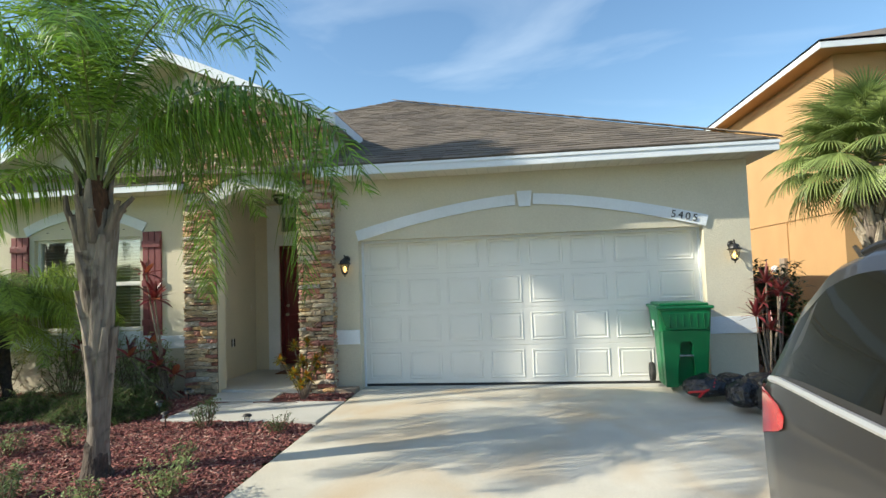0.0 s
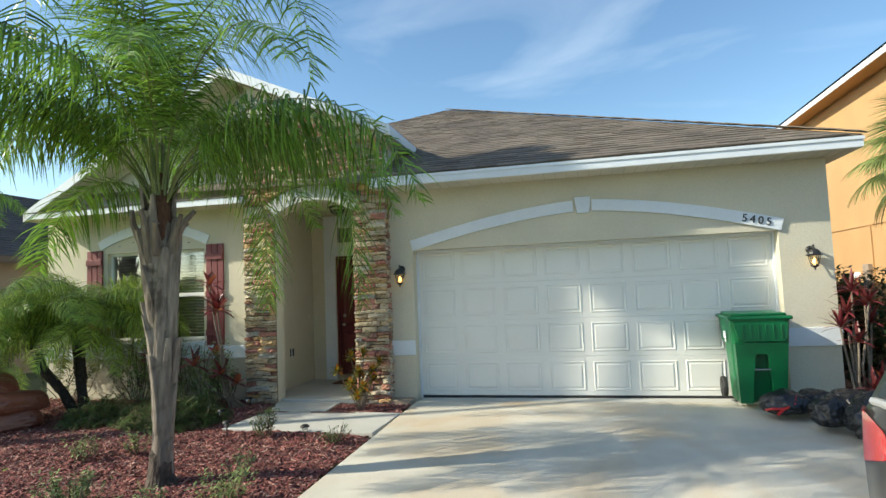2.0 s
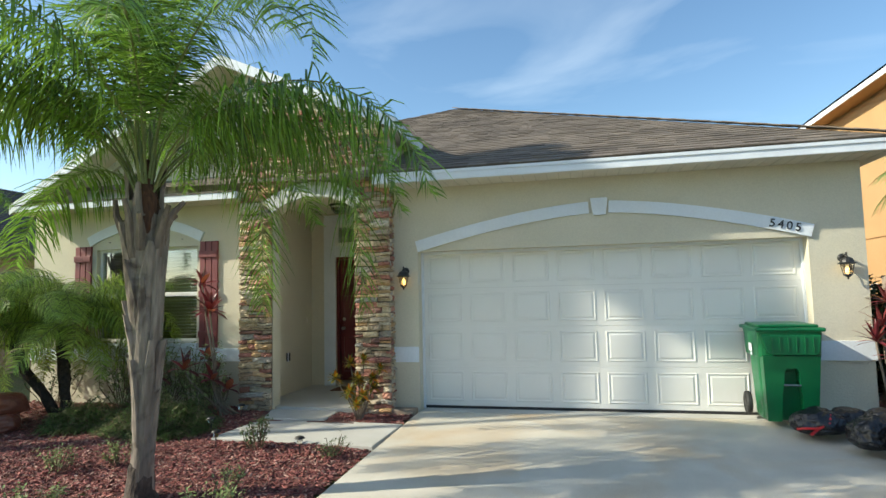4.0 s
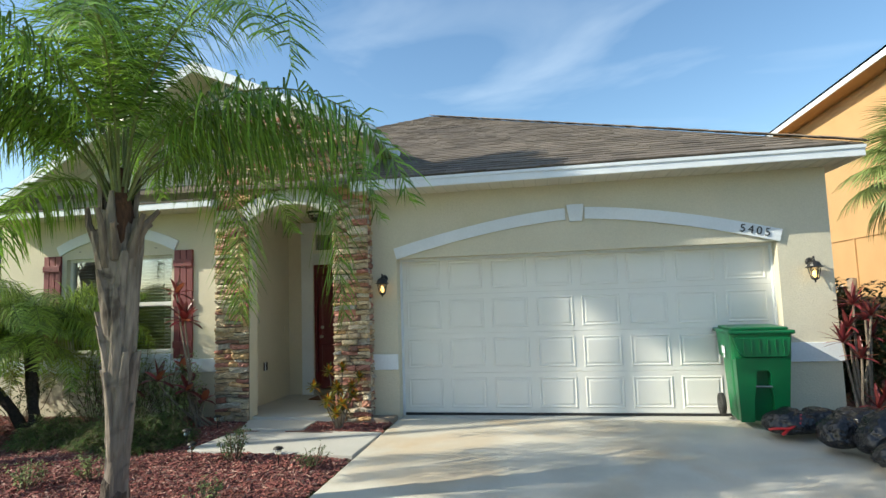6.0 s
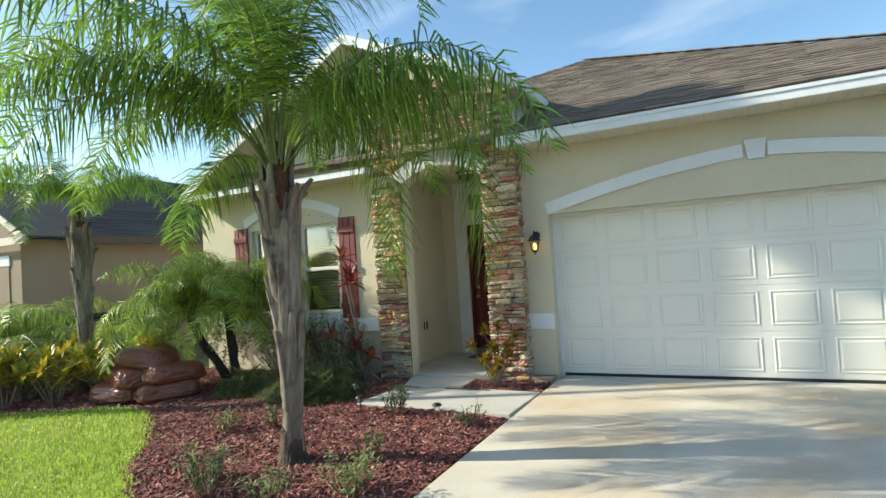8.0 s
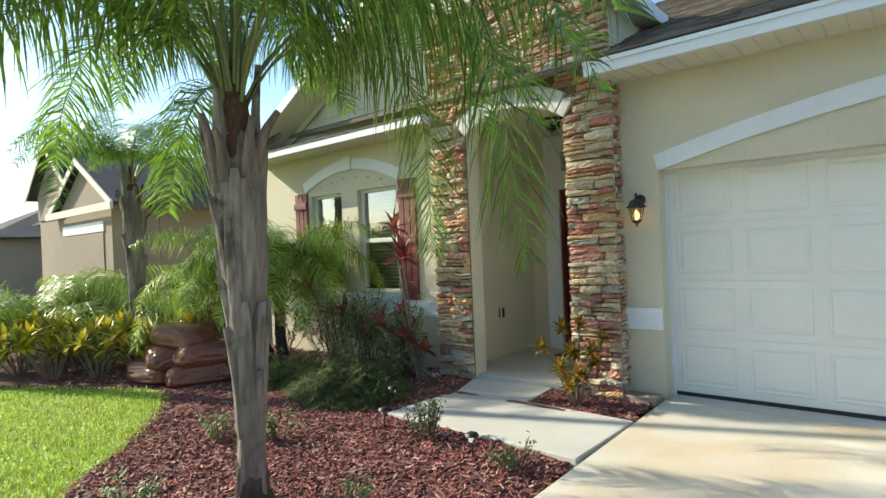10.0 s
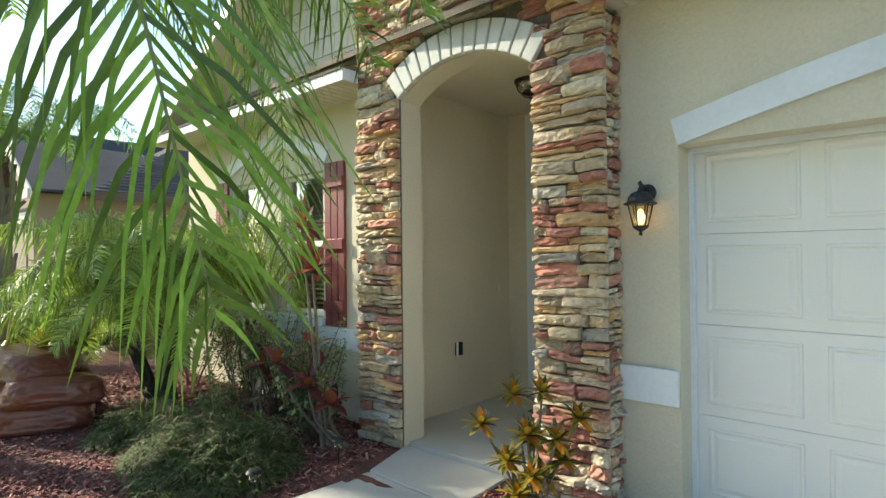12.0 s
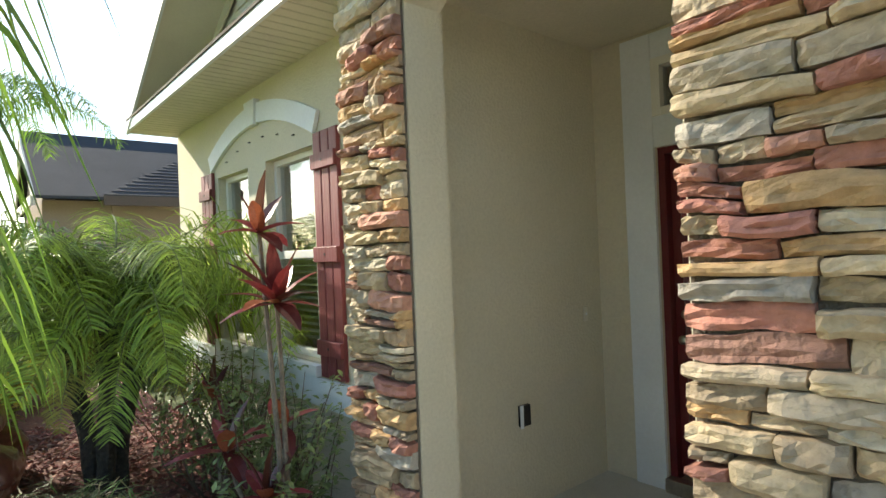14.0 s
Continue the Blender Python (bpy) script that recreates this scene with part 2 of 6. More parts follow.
def tube(bm, pts, radii, seg=8, cap=True):
    """A round tube along points."""
    rings = []
    n = len(pts)
    for i, p in enumerate(pts):
        p = Vector(p)
        d = (Vector(pts[min(i + 1, n - 1)]) - Vector(pts[max(i - 1, 0)])).normalized()
        q = d.to_track_quat("Z", "Y")
        r = radii[i] if isinstance(radii, (list, tuple)) else radii
        rings.append([bm.verts.new(p + q @ Vector((r * math.cos(2 * math.pi * k / seg), r * math.sin(2 * math.pi * k / seg), 0))) for k in range(seg)])
    for a, b in zip(rings, rings[1:]):
        for k in range(seg):
            bm.faces.new((a[k], a[(k + 1) % seg], b[(k + 1) % seg], b[k]))
    if cap:
        bm.faces.new(rings[0][::-1])
        bm.faces.new(rings[-1])
    return rings


def lathe(bm, prof, seg=20, at=(0, 0, 0)):
    """A turned shape from (radius, height) pairs."""
    rings = [[bm.verts.new((at[0] + r * math.cos(2 * math.pi * k / seg), at[1] + r * math.sin(2 * math.pi * k / seg), at[2] + z)) for k in range(seg)] for r, z in prof]
    for a, b in zip(rings, rings[1:]):
        for k in range(seg):
            bm.faces.new((a[k], a[(k + 1) % seg], b[(k + 1) % seg], b[k]))
    bm.faces.new(rings[0][::-1])
    bm.faces.new(rings[-1])


def gz(y):
    """Height of the front yard, which falls gently from the house to the street."""
    return -0.018 * max(0.0, min(12.0, 8.6 - y))


def frac(x):
    return x - math.floor(x)


def rnd(a, b):
    return random.uniform(a, b)


# ---- ground ----
def strip(name, x0, x1, ys, dz, material, label, category, nx=1):
    vs, fs = [], []
    for y in ys:
        for k in range(nx + 1):
            vs.append((x0 + (x1 - x0) * k / nx, y, gz(y) + dz))
    w = nx + 1
    for r in range(len(ys) - 1):
        for k in range(nx):
            fs.append((r * w + k, r * w + k + 1, (r + 1) * w + k + 1, (r + 1) * w + k))
    return structure(raw(name, vs, fs, material), label, category)


strip("ground", -700, 700, [-700, -30, -3.4, 8.6, 40, 700], -0.09, M_GROUND, "soil and turf of the suburban plots", "ground", 4)
road = bmesh.new()
box(road, -200, 200, -14.0, -6.6, -0.35, -0.215)
structure(part("road", road, M_ASPHALT), "dark asphalt street before the houses", "road")

# driveway in slabs with joints
def slab(name, x0, x1, y0, y1, dz, material, thick=0.1):
    bm = bmesh.new()
    vs = box(bm, x0, x1, y0, y1, -thick, 0)
    for v in vs:
        v.co.z += gz(v.co.y) + dz
    bmesh.ops.bevel(bm, geom=[e for e in bm.edges], offset=0.008, segments=1, affect="EDGES")
    return part(name, bm, material)


DRIVE_L, DRIVE_R = -2.08, 3.35
drive = slab("driveway", DRIVE_L, DRIVE_R, 4.306, 8.70, 0.0, M_CONCRETE)
structure(drive, "pale concrete driveway with rust-coloured stains", "driveway")
for k, (a, b) in enumerate(((-0.394, 4.294), (-6.6, -0.406))):
    structure(slab("driveway", DRIVE_L, DRIVE_R, a, b, 0.0, M_CONCRETE), "pale concrete driveway slab", "driveway")
apron = bmesh.new()
box(apron, -2.05, 2.81, 8.705, 9.3, -0.1, 0.0)
structure(part("garage_floor", apron, M_WALK), "concrete sill under the garage door", "floor")

# ---- house ----
GY, LY, SY, BY = 8.74, 8.84, 8.56, 10.5     # faces: garage wall, left wing, entry block, porch back wall
XR, XL = 3.43, -8.78
EAVE = 3.05

g = bmesh.new()
prism(g, [(-2.44, -0.1), (-2.07, -0.1), (-2.07, 2.18), (2.82, 2.18), (2.82, -0.1), (XR, -0.1), (XR, 3.25), (-2.44, 3.25)], GY, GY + 0.26)
structure(part("wall_garage", g, M_STUCCO), "cream stucco wall around the garage door", "wall")
bm = boxes((XR - 0.2, XR, GY + 0.26, 22, -0.1, 3.2))
structure(part("wall_east", bm, M_STUCCO), "cream stucco side wall", "wall")
bm = boxes((XL, XL + 0.2, LY + 0.2, 22, -0.1, 3.2), )
structure(part("wall_west", bm, M_STUCCO), "cream stucco side wall", "wall")
bm = boxes((XL, XR, 22, 22.2, -0.1, 3.2))
structure(part("wall_back", bm, M_STUCCO), "cream stucco back wall", "wall")
bm = boxes((XL + 0.2, XR - 0.2, 12.6, 12.7, -0.1, 3.05), (-4.75, -4.65, LY + 0.3, 12.6, -0.1, 3.05), (-2.5, -2.4, GY + 0.3, 12.6, -0.1, 3.05))
structure(part("wall_inner", bm, M_ROOM), "plain inner partition wall", "wall")
bm = boxes((XL + 0.2, -4.76, LY + 0.21, 12.59, -0.1, 0.02), (-2.39, XR - 0.2, GY + 0.56, 12.59, -0.1, 0.0))
structure(part("floor_inner", bm, M_ROOM), "plain floor inside the house", "floor")
bm = boxes((XL + 0.2, -4.76, LY + 0.21, 12.59, 3.0, 3.05), (-2.39, XR - 0.2, GY + 0.27, 12.59, 3.0, 3.05))
structure(part("ceiling_inner", bm, M_ROOM), "plain ceiling inside the house", "ceiling")

# left wing wall with two window openings
W1, W2, WZ0, WZ1 = (-7.53, -6.81), (-6.45, -5.66), 0.93, 2.42
bm = boxes((XL, W1[0], LY, LY + 0.2, -0.1, 3.2), (W1[1], W2[0], LY, LY + 0.2, WZ0, WZ1), (W2[1], -4.69, LY, LY + 0.2, -0.1, 3.2),
           (W1[0], W2[1], LY, LY + 0.2, -0.1, WZ0), (W1[0], W2[1], LY, LY + 0.2, WZ1, 3.2))
structure(part("wall_west_wing", bm, M_STUCCO), "cream stucco wall with two windows", "wall")

# gable and rake slopes
AP = (-4.98, 5.215)
SLOPE_W, SLOPE_E = 0.548, 0.445


def rake(x):
    return AP[1] - (SLOPE_E if x > AP[0] else SLOPE_W) * abs(x - AP[0])


# entry block with segmental arch
JL, JR, SPR, CRN = -4.20, -2.92, 2.80, 3.01
ARC_N = 14
acx, half, rise = (JL + JR) / 2, (JR - JL) / 2, CRN - SPR
arc_r = (half * half + rise * rise) / (2 * rise)


def arc_z(x, extra=0.0):
    r = arc_r + extra
    return CRN - arc_r + math.sqrt(max(r * r - (x - acx) ** 2, 0.0))


arc = [(JL + (JR - JL) * k / ARC_N, arc_z(JL + (JR - JL) * k / ARC_N)) for k in range(ARC_N + 1)]
g = bmesh.new()
prism(g, [(-4.69, -0.1), (JL, -0.1)] + arc + [(JR, -0.1), (-2.46, -0.1), (-2.46, rake(-2.46) - 0.16), (-4.69, rake(-4.69) - 0.16)], SY, SY + 0.215)
structure(part("wall_entry", g, M_STUCCO), "stucco entry wall with a low arch", "wall")

# porch
bm = boxes((-4.64, -4.54, SY + 0.215, BY, -0.1, 3.06), (-4.54, JL - 0.02, SY + 0.215, SY + 0.245, -0.1, 3.06))
structure(part("wall_porch_west", bm, M_STUCCO), "cream stucco porch side wall", "wall")
bm = boxes((-2.60, -2.505, SY + 0.215, BY, -0.1, 3.06))
structure(part("wall_porch_east", bm, M_STUCCO), "cream stucco porch side wall", "wall")
DX0, DX1, DZ0, DZ1 = -4.07, -3.05, 0.10, 2.28
TZ0, TZ1 = 2.48, 2.86
bm = boxes((-4.54, DX0, BY, BY + 0.2, -0.1, 3.06), (DX1, -2.60, BY, BY + 0.2, -0.1, 3.06), (DX0, DX1, BY, BY + 0.2, DZ1, TZ0),
           (DX0, DX1, BY, BY + 0.2, TZ1, 3.06), (DX0, DX1, BY, BY + 0.2, -0.1, DZ0))
structure(part("wall_porch_back", bm, M_STUCCO), "cream stucco wall around the front door", "wall")
bm = boxes((-4.66, -2.46, SY + 0.215, BY + 0.2, 3.06, 3.12))
structure(part("porch_ceiling", bm, M_STUCCO), "plain stucco porch ceiling", "ceiling")
bm = boxes((-4.54, -2.60, 8.62, BY, -0.1, 0.03))
structure(part("porch_floor", bm, M_WALK), "grey concrete porch floor", "floor")

# roofs
def roof_plane(bm, pts, thick=0.05):
    vs = [bm.verts.new(p) for p in pts]
    f = bm.faces.new(vs)
    lo = [bm.verts.new((p[0], p[1], p[2] - thick)) for p in pts]
    bm.faces.new(lo[::-1])
    for i in range(len(pts)):
        k = (i + 1) % len(pts)
        bm.faces.new((vs[i], lo[i], lo[k], vs[k]))


EY = 8.28
PK = (-2.60, 14.40, 6.09)
PK2 = (-2.60, 17.2, 6.09)
RE, LE = 3.66, -9.0
bm = bmesh.new()
roof_plane(bm, [(LE, EY + 0.6, 3.50), (-2.5, EY, 3.24), (RE, EY, 3.24), PK])
roof_plane(bm, [(RE, EY, 3.24), (RE, 22.5, 3.24), PK2, PK])
roof_plane(bm, [(LE, EY + 0.6, 3.50), PK, PK2, (LE, 22.5, 3.24)])
roof_plane(bm, [(LE, 22.5, 3.24), PK2, (RE, 22.5, 3.24)])
structure(part("roof", bm, M_SHINGLE), "brown asphalt shingle hip roof", "roof")
RK = 8.36
bm = bmesh.new()
for xe in (-2.24, -8.74):
    a, b = (AP[0], AP[1]), (xe, rake(xe))
    roof_plane(bm, [(a[0], RK, a[1]), (b[0], RK, b[1]), (b[0], 12.5, b[1]), (a[0], 12.5, a[1])])
structure(part("gable_roof", bm, M_SHINGLE), "brown shingle gable roof over the entry", "roof")
bm = bmesh.new()
prism(bm, [(-8.5, rake(-8.5) - 0.07), (-8.4, 3.1), (-2.44, 3.1), (-2.44, rake(-2.44) - 0.07), (AP[0], AP[1] - 0.07)], LY + 0.02, LY + 0.12)
structure(part("gable_wall", bm, M_SIDING), "cream shake-sided gable wall", "wall")

# fascias and soffits
bm = boxes((-2.56, RE, EY - 0.02, EY + 0.005, 3.082, 3.19), (RE - 0.02, RE + 0.005, EY + 0.005, 22.5, 3.082, 3.19))
structure(part("fascia", bm, M_FASCIA), "white painted eave fascia", "trim")
bm = boxes((-2.56, RE - 0.02, EY + 0.005, GY, 3.075, 3.095), (XR, RE - 0.02, GY, 22.4, 3.075, 3.095))
structure(part("soffit", bm, M_SOFFIT), "cream vented soffit", "trim")
bm = bmesh.new()
for xe in (-2.24, -8.74):
    prism(bm, [(AP[0], AP[1] - 0.002), (xe, rake(xe) - 0.002), (xe, rake(xe) - 0.155), (AP[0], AP[1] - 0.155)], RK - 0.03, RK - 0.004)
structure(part("rake_fascia", bm, M_FASCIA), "white gable rake board", "trim")
bm = bmesh.new()
for xe in (-2.24, -8.74):
    prism(bm, [(AP[0], AP[1] - 0.12), (xe, rake(xe) - 0.12), (xe, rake(xe) - 0.14), (AP[0], AP[1] - 0.14)], RK, LY + 0.02)
structure(part("rake_soffit", bm, M_SOFFIT), "cream gable soffit", "trim")
ez = rake(-2.24)
bm = boxes((-2.256, -2.232, RK - 0.003, 9.75, ez - 0.155, ez - 0.012), bevel=0.003)
structure(part("gable_eave_fascia", bm, M_FASCIA), "white fascia on the side eave of the gable", "trim")
bm = boxes((-2.46, -2.257, RK, 9.75, ez - 0.15, ez - 0.13))
structure(part("gable_eave_soffit", bm, M_SOFFIT), "cream soffit under the side eave", "trim")
bm = boxes((-2.60, -2.462, SY + 0.22, 10.4, 3.07, ez - 0.15))
structure(part("wall_entry_side", bm, M_STUCCO), "stucco side wall of the entry above the garage roof", "wall")
bm = boxes((-8.68, -4.70, RK - 0.02, RK + 0.005, 3.035, 3.125), (-4.70, -4.685, RK - 0.02, SY - 0.05, 3.035, 3.135))
structure(part("eave_fascia", bm, M_FASCIA), "white painted eave fascia of the wing", "trim")
bm = boxes((-8.68, -4.70, RK + 0.005, LY, 3.045, 3.06))
structure(part("eave_soffit", bm, M_SOFFIT), "cream vented soffit of the wing", "trim")
bm = bmesh.new()
prism(bm, [(RK - 0.03, 3.15), (LY + 0.02, 3.24), (LY + 0.02, 3.20), (RK - 0.03, 3.128)], -8.72, -4.70, axis="x")
structure(part("pent_roof", bm, M_SHINGLE), "narrow brown shingle pent roof", "roof")
bm = bmesh.new()
for xe, x2 in ((-8.45, AP[0]),):
    prism(bm, [(xe, rake(xe) - 0.15), (xe + 0.16, rake(xe + 0.16) - 0.27), (x2, AP[1] - 0.27), (x2, AP[1] - 0.15)], LY - 0.03, LY - 0.012)
structure(part("gable_frieze", bm, M_SIDING), "cream frieze board under the gable rake", "trim")

# ---- house details ----
# garage door: four sections with raised panels
GD_Y = 8.96
door = thing("garage_door", "white sectional steel garage door, closed, with raised panels", "garage door", (0.375, GD_Y, 0.0))
SEC_H, GX0, GX1 = 0.542, -2.075, 2.825
pw = (GX1 - GX0 - 0.06) / 8
for r in range(4):
    z0, z1 = 0.035 + r * SEC_H, 0.035 + (r + 1) * SEC_H - 0.002
    bm = bmesh.new()
    box(bm, GX0 - 0.375, GX1 - 0.375, 0.0, 0.04, z0, z1, bevel=0.002)
    sec = part("section", bm, M_GDOOR, door)
    for c in range(8):
        cx = GX0 + 0.03 + pw * (c + 0.5) - 0.375
        w, h = pw * 0.41, SEC_H * 0.375
        cz = (z0 + z1) / 2
        # a raised frame bead round a raised field
        bm = bmesh.new()
        rings = []
        for dx, dy in ((0, 0.001), (0.007, -0.007), (0.017, -0.008), (0.027, -0.0006), (0.038, -0.0006), (0.058, -0.0075)):
            rings.append([bm.verts.new((cx + sx * (w - dx), dy, cz + sz * (h - dx))) for sx, sz in ((-1, -1), (1, -1), (1, 1), (-1, 1))])
        for a, b in zip(rings, rings[1:]):
            for k in range(4):
                bm.faces.new((a[k], a[(k + 1) % 4], b[(k + 1) % 4], b[k]))
        bm.faces.new(rings[-1])
        part("panel", bm, M_GDOOR, sec)
bm = boxes((GX0 - 0.375, GX1 - 0.375, -0.01, 0.05, 0.0, 0.033))
part("bottom_seal", bm, M_SEAL, door, "black rubber bottom seal")
for x0, x1 in ((-2.07, -2.045), (2.795, 2.82)):
    bm = boxes((x0, x1, GD_Y - 0.05, GD_Y - 0.004, 0.0, 2.18))
    structure(part("door_stop", bm, M_WHITE), "white garage door stop moulding", "trim")
bm = boxes((-2.044, 2.794, GD_Y - 0.05, GD_Y - 0.004, 2.145, 2.18))
structure(part("door_stop", bm, M_WHITE), "white garage door stop moulding", "trim")
bm = boxes((-2.07, 2.82, GD_Y + 0.045, GD_Y + 0.06, 0, 2.3))
structure(part("wall_behind_door", bm, M_ROOM), "plain inner backing of the garage opening", "wall")


# arched trim over the garage
def band(name, cx, hw, z_mid, drop, power, thick, y, n=80, proud=0.03, gap=None, end_lean=0.05):
    lo, hi = [], []
    for k in range(n + 1):
        u = -1 + 2 * k / n
        zz = z_mid - drop * abs(u) ** power
        lo.append((cx + u * hw, zz))
        slope = drop * power * abs(u) ** (power - 1) / hw * (1 if u > 0 else -1)
        nx, nz = slope, 1.0
        ln = math.hypot(nx, nz)
        hi.append((cx + u * hw + thick * nx / ln, zz + thick * nz / ln))
    out = []
    for side in (0, 1):
        idx = [k for k in range(n + 1) if (lo[k][0] <= cx - gap if side == 0 else lo[k][0] >= cx + gap)]
        bm = bmesh.new()
        prism(bm, [lo[k] for k in idx] + [hi[k] for k in idx][::-1], y - proud, y - 0.001)
        out.append(structure(part(name, bm, M_WHITE), "white foam arch trim on stucco", "trim"))
    return lo, hi


band("garage_arch_trim", 0.395, 2.455, 2.598, 0.425, 1.6, 0.155, GY, gap=0.085)
bm = bmesh.new()
prism(bm, [(0.322, 2.568), (0.482, 2.568), (0.512, 2.79), (0.292, 2.79)], GY - 0.05, GY - 0.001)
structure(part("garage_keystone", bm, M_WHITE), "white foam keystone", "trim")
for x0, x1, z0, z1 in ((-2.44, -2.075, 0.655, 0.865), (2.828, XR + 0.02, 0.70, 0.93)):
    bm = boxes((x0, x1, GY - 0.03, GY - 0.001, z0, z1), bevel=0.004)
    structure(part("band_trim", bm, M_WHITE), "white foam band on the stucco", "trim")

# wing trims
band("window_arch_trim", -6.62, 1.02, 2.745, 0.26, 1.9, 0.155, LY, gap=0.075)
bm = bmesh.new()
prism(bm, [(-6.70, 2.73), (-6.54, 2.73), (-6.515, 2.93), (-6.725, 2.93)], LY - 0.05, LY - 0.001)
structure(part("window_keystone", bm, M_WHITE), "white foam keystone", "trim")
bm = boxes((XL - 0.02, -4.70, LY - 0.035, LY - 0.001, 0.64, 0.835), bevel=0.006)
structure(part("band_trim", bm, M_WHITE), "white foam band below the windows", "trim")
bm = boxes((-7.62, -5.62, LY - 0.06, LY - 0.001, 0.84, 0.92), bevel=0.006)
structure(part("window_ledge", bm, M_WHITE), "cream ledge below the windows", "trim")


# windows
def window(name, x0, x1):
    w = tagged(new(name), "white vinyl single-hung window with blinds", "window", kind="structure")
    y = LY + 0.07
    zm = (WZ0 + WZ1) / 2
    fr = boxes((x0, x0 + 0.045, y, y + 0.07, WZ0, WZ1), (x1 - 0.045, x1, y, y + 0.07, WZ0, WZ1), (x0 + 0.045, x1 - 0.045, y, y + 0.07, WZ0, WZ0 + 0.05),
               (x0 + 0.045, x1 - 0.045, y, y + 0.07, WZ1 - 0.045, WZ1), bevel=0.004)
    f = part("window_frame", fr, M_GDOOR, w)
    part("meeting_rail", boxes((x0 + 0.045, x1 - 0.045, y - 0.012, y + 0.05, zm - 0.03, zm + 0.03), bevel=0.004), M_GDOOR, f)
    for a, b, dy in ((WZ0 + 0.05, zm - 0.03, 0.018), (zm + 0.03, WZ1 - 0.045, 0.035)):
        p = part("pane", boxes((x0 + 0.045, x1 - 0.045, y + dy, y + dy + 0.006, a, b)), M_GLASS, f)
        p.visible_shadow = False
    k, z = 0, WZ1 - 0.08
    slat_me = None
    while z > WZ0 + 0.06:
        if slat_me is None:
            bm = bmesh.new()
            box(bm, x0 + 0.05, x1 - 0.05, -0.022, 0.022, -0.0015, 0.0015, m=pose(0, 0, 0, 14, 0, 0))
            s0 = part("blind_slat", bm, M_BLIND, w)
            slat_me = s0.data
            s0.location = (0, y + 0.13, z)
        else:
            o = new("blind_slat", slat_me)
            o.parent = w
            o.location = (0, y + 0.13, z)
        z -= 0.05
    part("blind_rail", boxes((x0 + 0.05, x1 - 0.05, y + 0.105, y + 0.155, WZ1 - 0.075, WZ1 - 0.01)), M_BLIND, w)


window("window_1", *W1)
window("window_2", *W2)


# shutters: three boards and three battens
def shutter(x0, x1, z0, z1):
    t = thing("shutter", "dark red board-and-batten shutter screwed to the wall", "shutter", ((x0 + x1) / 2, LY, (z0 + z1) / 2), group="window shutters")
    w, h = x1 - x0, (z1 - z0) / 2
    for k in range(3):
        a = -w / 2 + k * (w / 3) + 0.005
        part("board", boxes((a, a + w / 3 - 0.010, -0.032, -0.002, -h, h), bevel=0.004), M_RED, t)
    for z in (h - 0.20, 0.0, -h + 0.20):
        b = part("batten", boxes((-w / 2 + 0.004, w / 2 - 0.004, -0.058, -0.033, z - 0.05, z + 0.05), bevel=0.004), M_RED, t)
        part("screw", boxes((-0.008, 0.008, -0.061, -0.0585, z - 0.008, z + 0.008)), M_DARK, b)


shutter(-5.60, -5.28, 0.85, 2.48)
shutter(-7.93, -7.61, 0.85, 2.48)

# front door, casing and transom
fd = thing("front_door", "dark red panelled front door, closed", "door", ((DX0 + DX1) / 2, BY + 0.08, DZ0))
dw = (DX1 - DX0) / 2
part("leaf", boxes((-dw + 0.05, dw - 0.05, 0, 0.045, 0.02, DZ1 - DZ0 - 0.045), bevel=0.003), M_DOOR, fd)
for cx in (-0.23, 0.23):
    for z0, z1 in ((0.16, 0.78), (0.9, 1.5), (1.62, 1.98)):
        bm = bmesh.new()
        rings = [[bm.verts.new((cx + sx * (0.17 - d), dy, (z0 + z1) / 2 + sz * ((z1 - z0) / 2 - d))) for sx, sz in ((-1, -1), (1, -1), (1, 1), (-1, 1))]
                 for d, dy in ((0, 0.0), (0.012, -0.012), (0.03, -0.004), (0.06, -0.010))]
        for a, b in zip(rings, rings[1:]):
            for k in range(4):
                bm.faces.new((a[k], a[(k + 1) % 4], b[(k + 1) % 4], b[k]))
        bm.faces.new(rings[-1])
        part("door_panel", bm, M_DOOR, fd)
part("door_frame", boxes((-dw, -dw + 0.047, -0.06, 0.05, 0, DZ1 - DZ0), (dw - 0.047, dw, -0.06, 0.05, 0, DZ1 - DZ0), (-dw + 0.047, dw - 0.047, -0.06, 0.05, DZ1 - DZ0 - 0.043, DZ1 - DZ0)), M_DOOR, fd)
M_BRASS = mat("worn_nickel", (0.45, 0.42, 0.36), (0.38, 0.35, 0.3), 20, 0.3, metal=1.0, fine=0.1)
bm = bmesh.new()
lathe(bm, [(0.026, 0.0), (0.026, 0.008), (0.012, 0.012), (0.012, 0.035), (0.028, 0.045), (0.030, 0.06), (0.018, 0.072)], 16)
bmesh.ops.transform(bm, matrix=pose(-dw + 0.12, 0.0, 0.92, 90, 0, 0), verts=bm.verts)
part("door_knob", bm, M_BRASS, fd, "nickel door knob", smooth=True)
bm = bmesh.new()
lathe(bm, [(0.03, 0.0), (0.03, 0.012), (0.015, 0.02)], 16)
bmesh.ops.transform(bm, matrix=pose(-dw + 0.12, 0.0, 1.08, 90, 0, 0), verts=bm.verts)
part("deadbolt", bm, M_BRASS, fd, "nickel deadbolt")
part("sill", boxes((-dw, dw, -0.14, -0.062, -0.10, 0.02), bevel=0.005), M_BRASS, fd, "metal door sill")
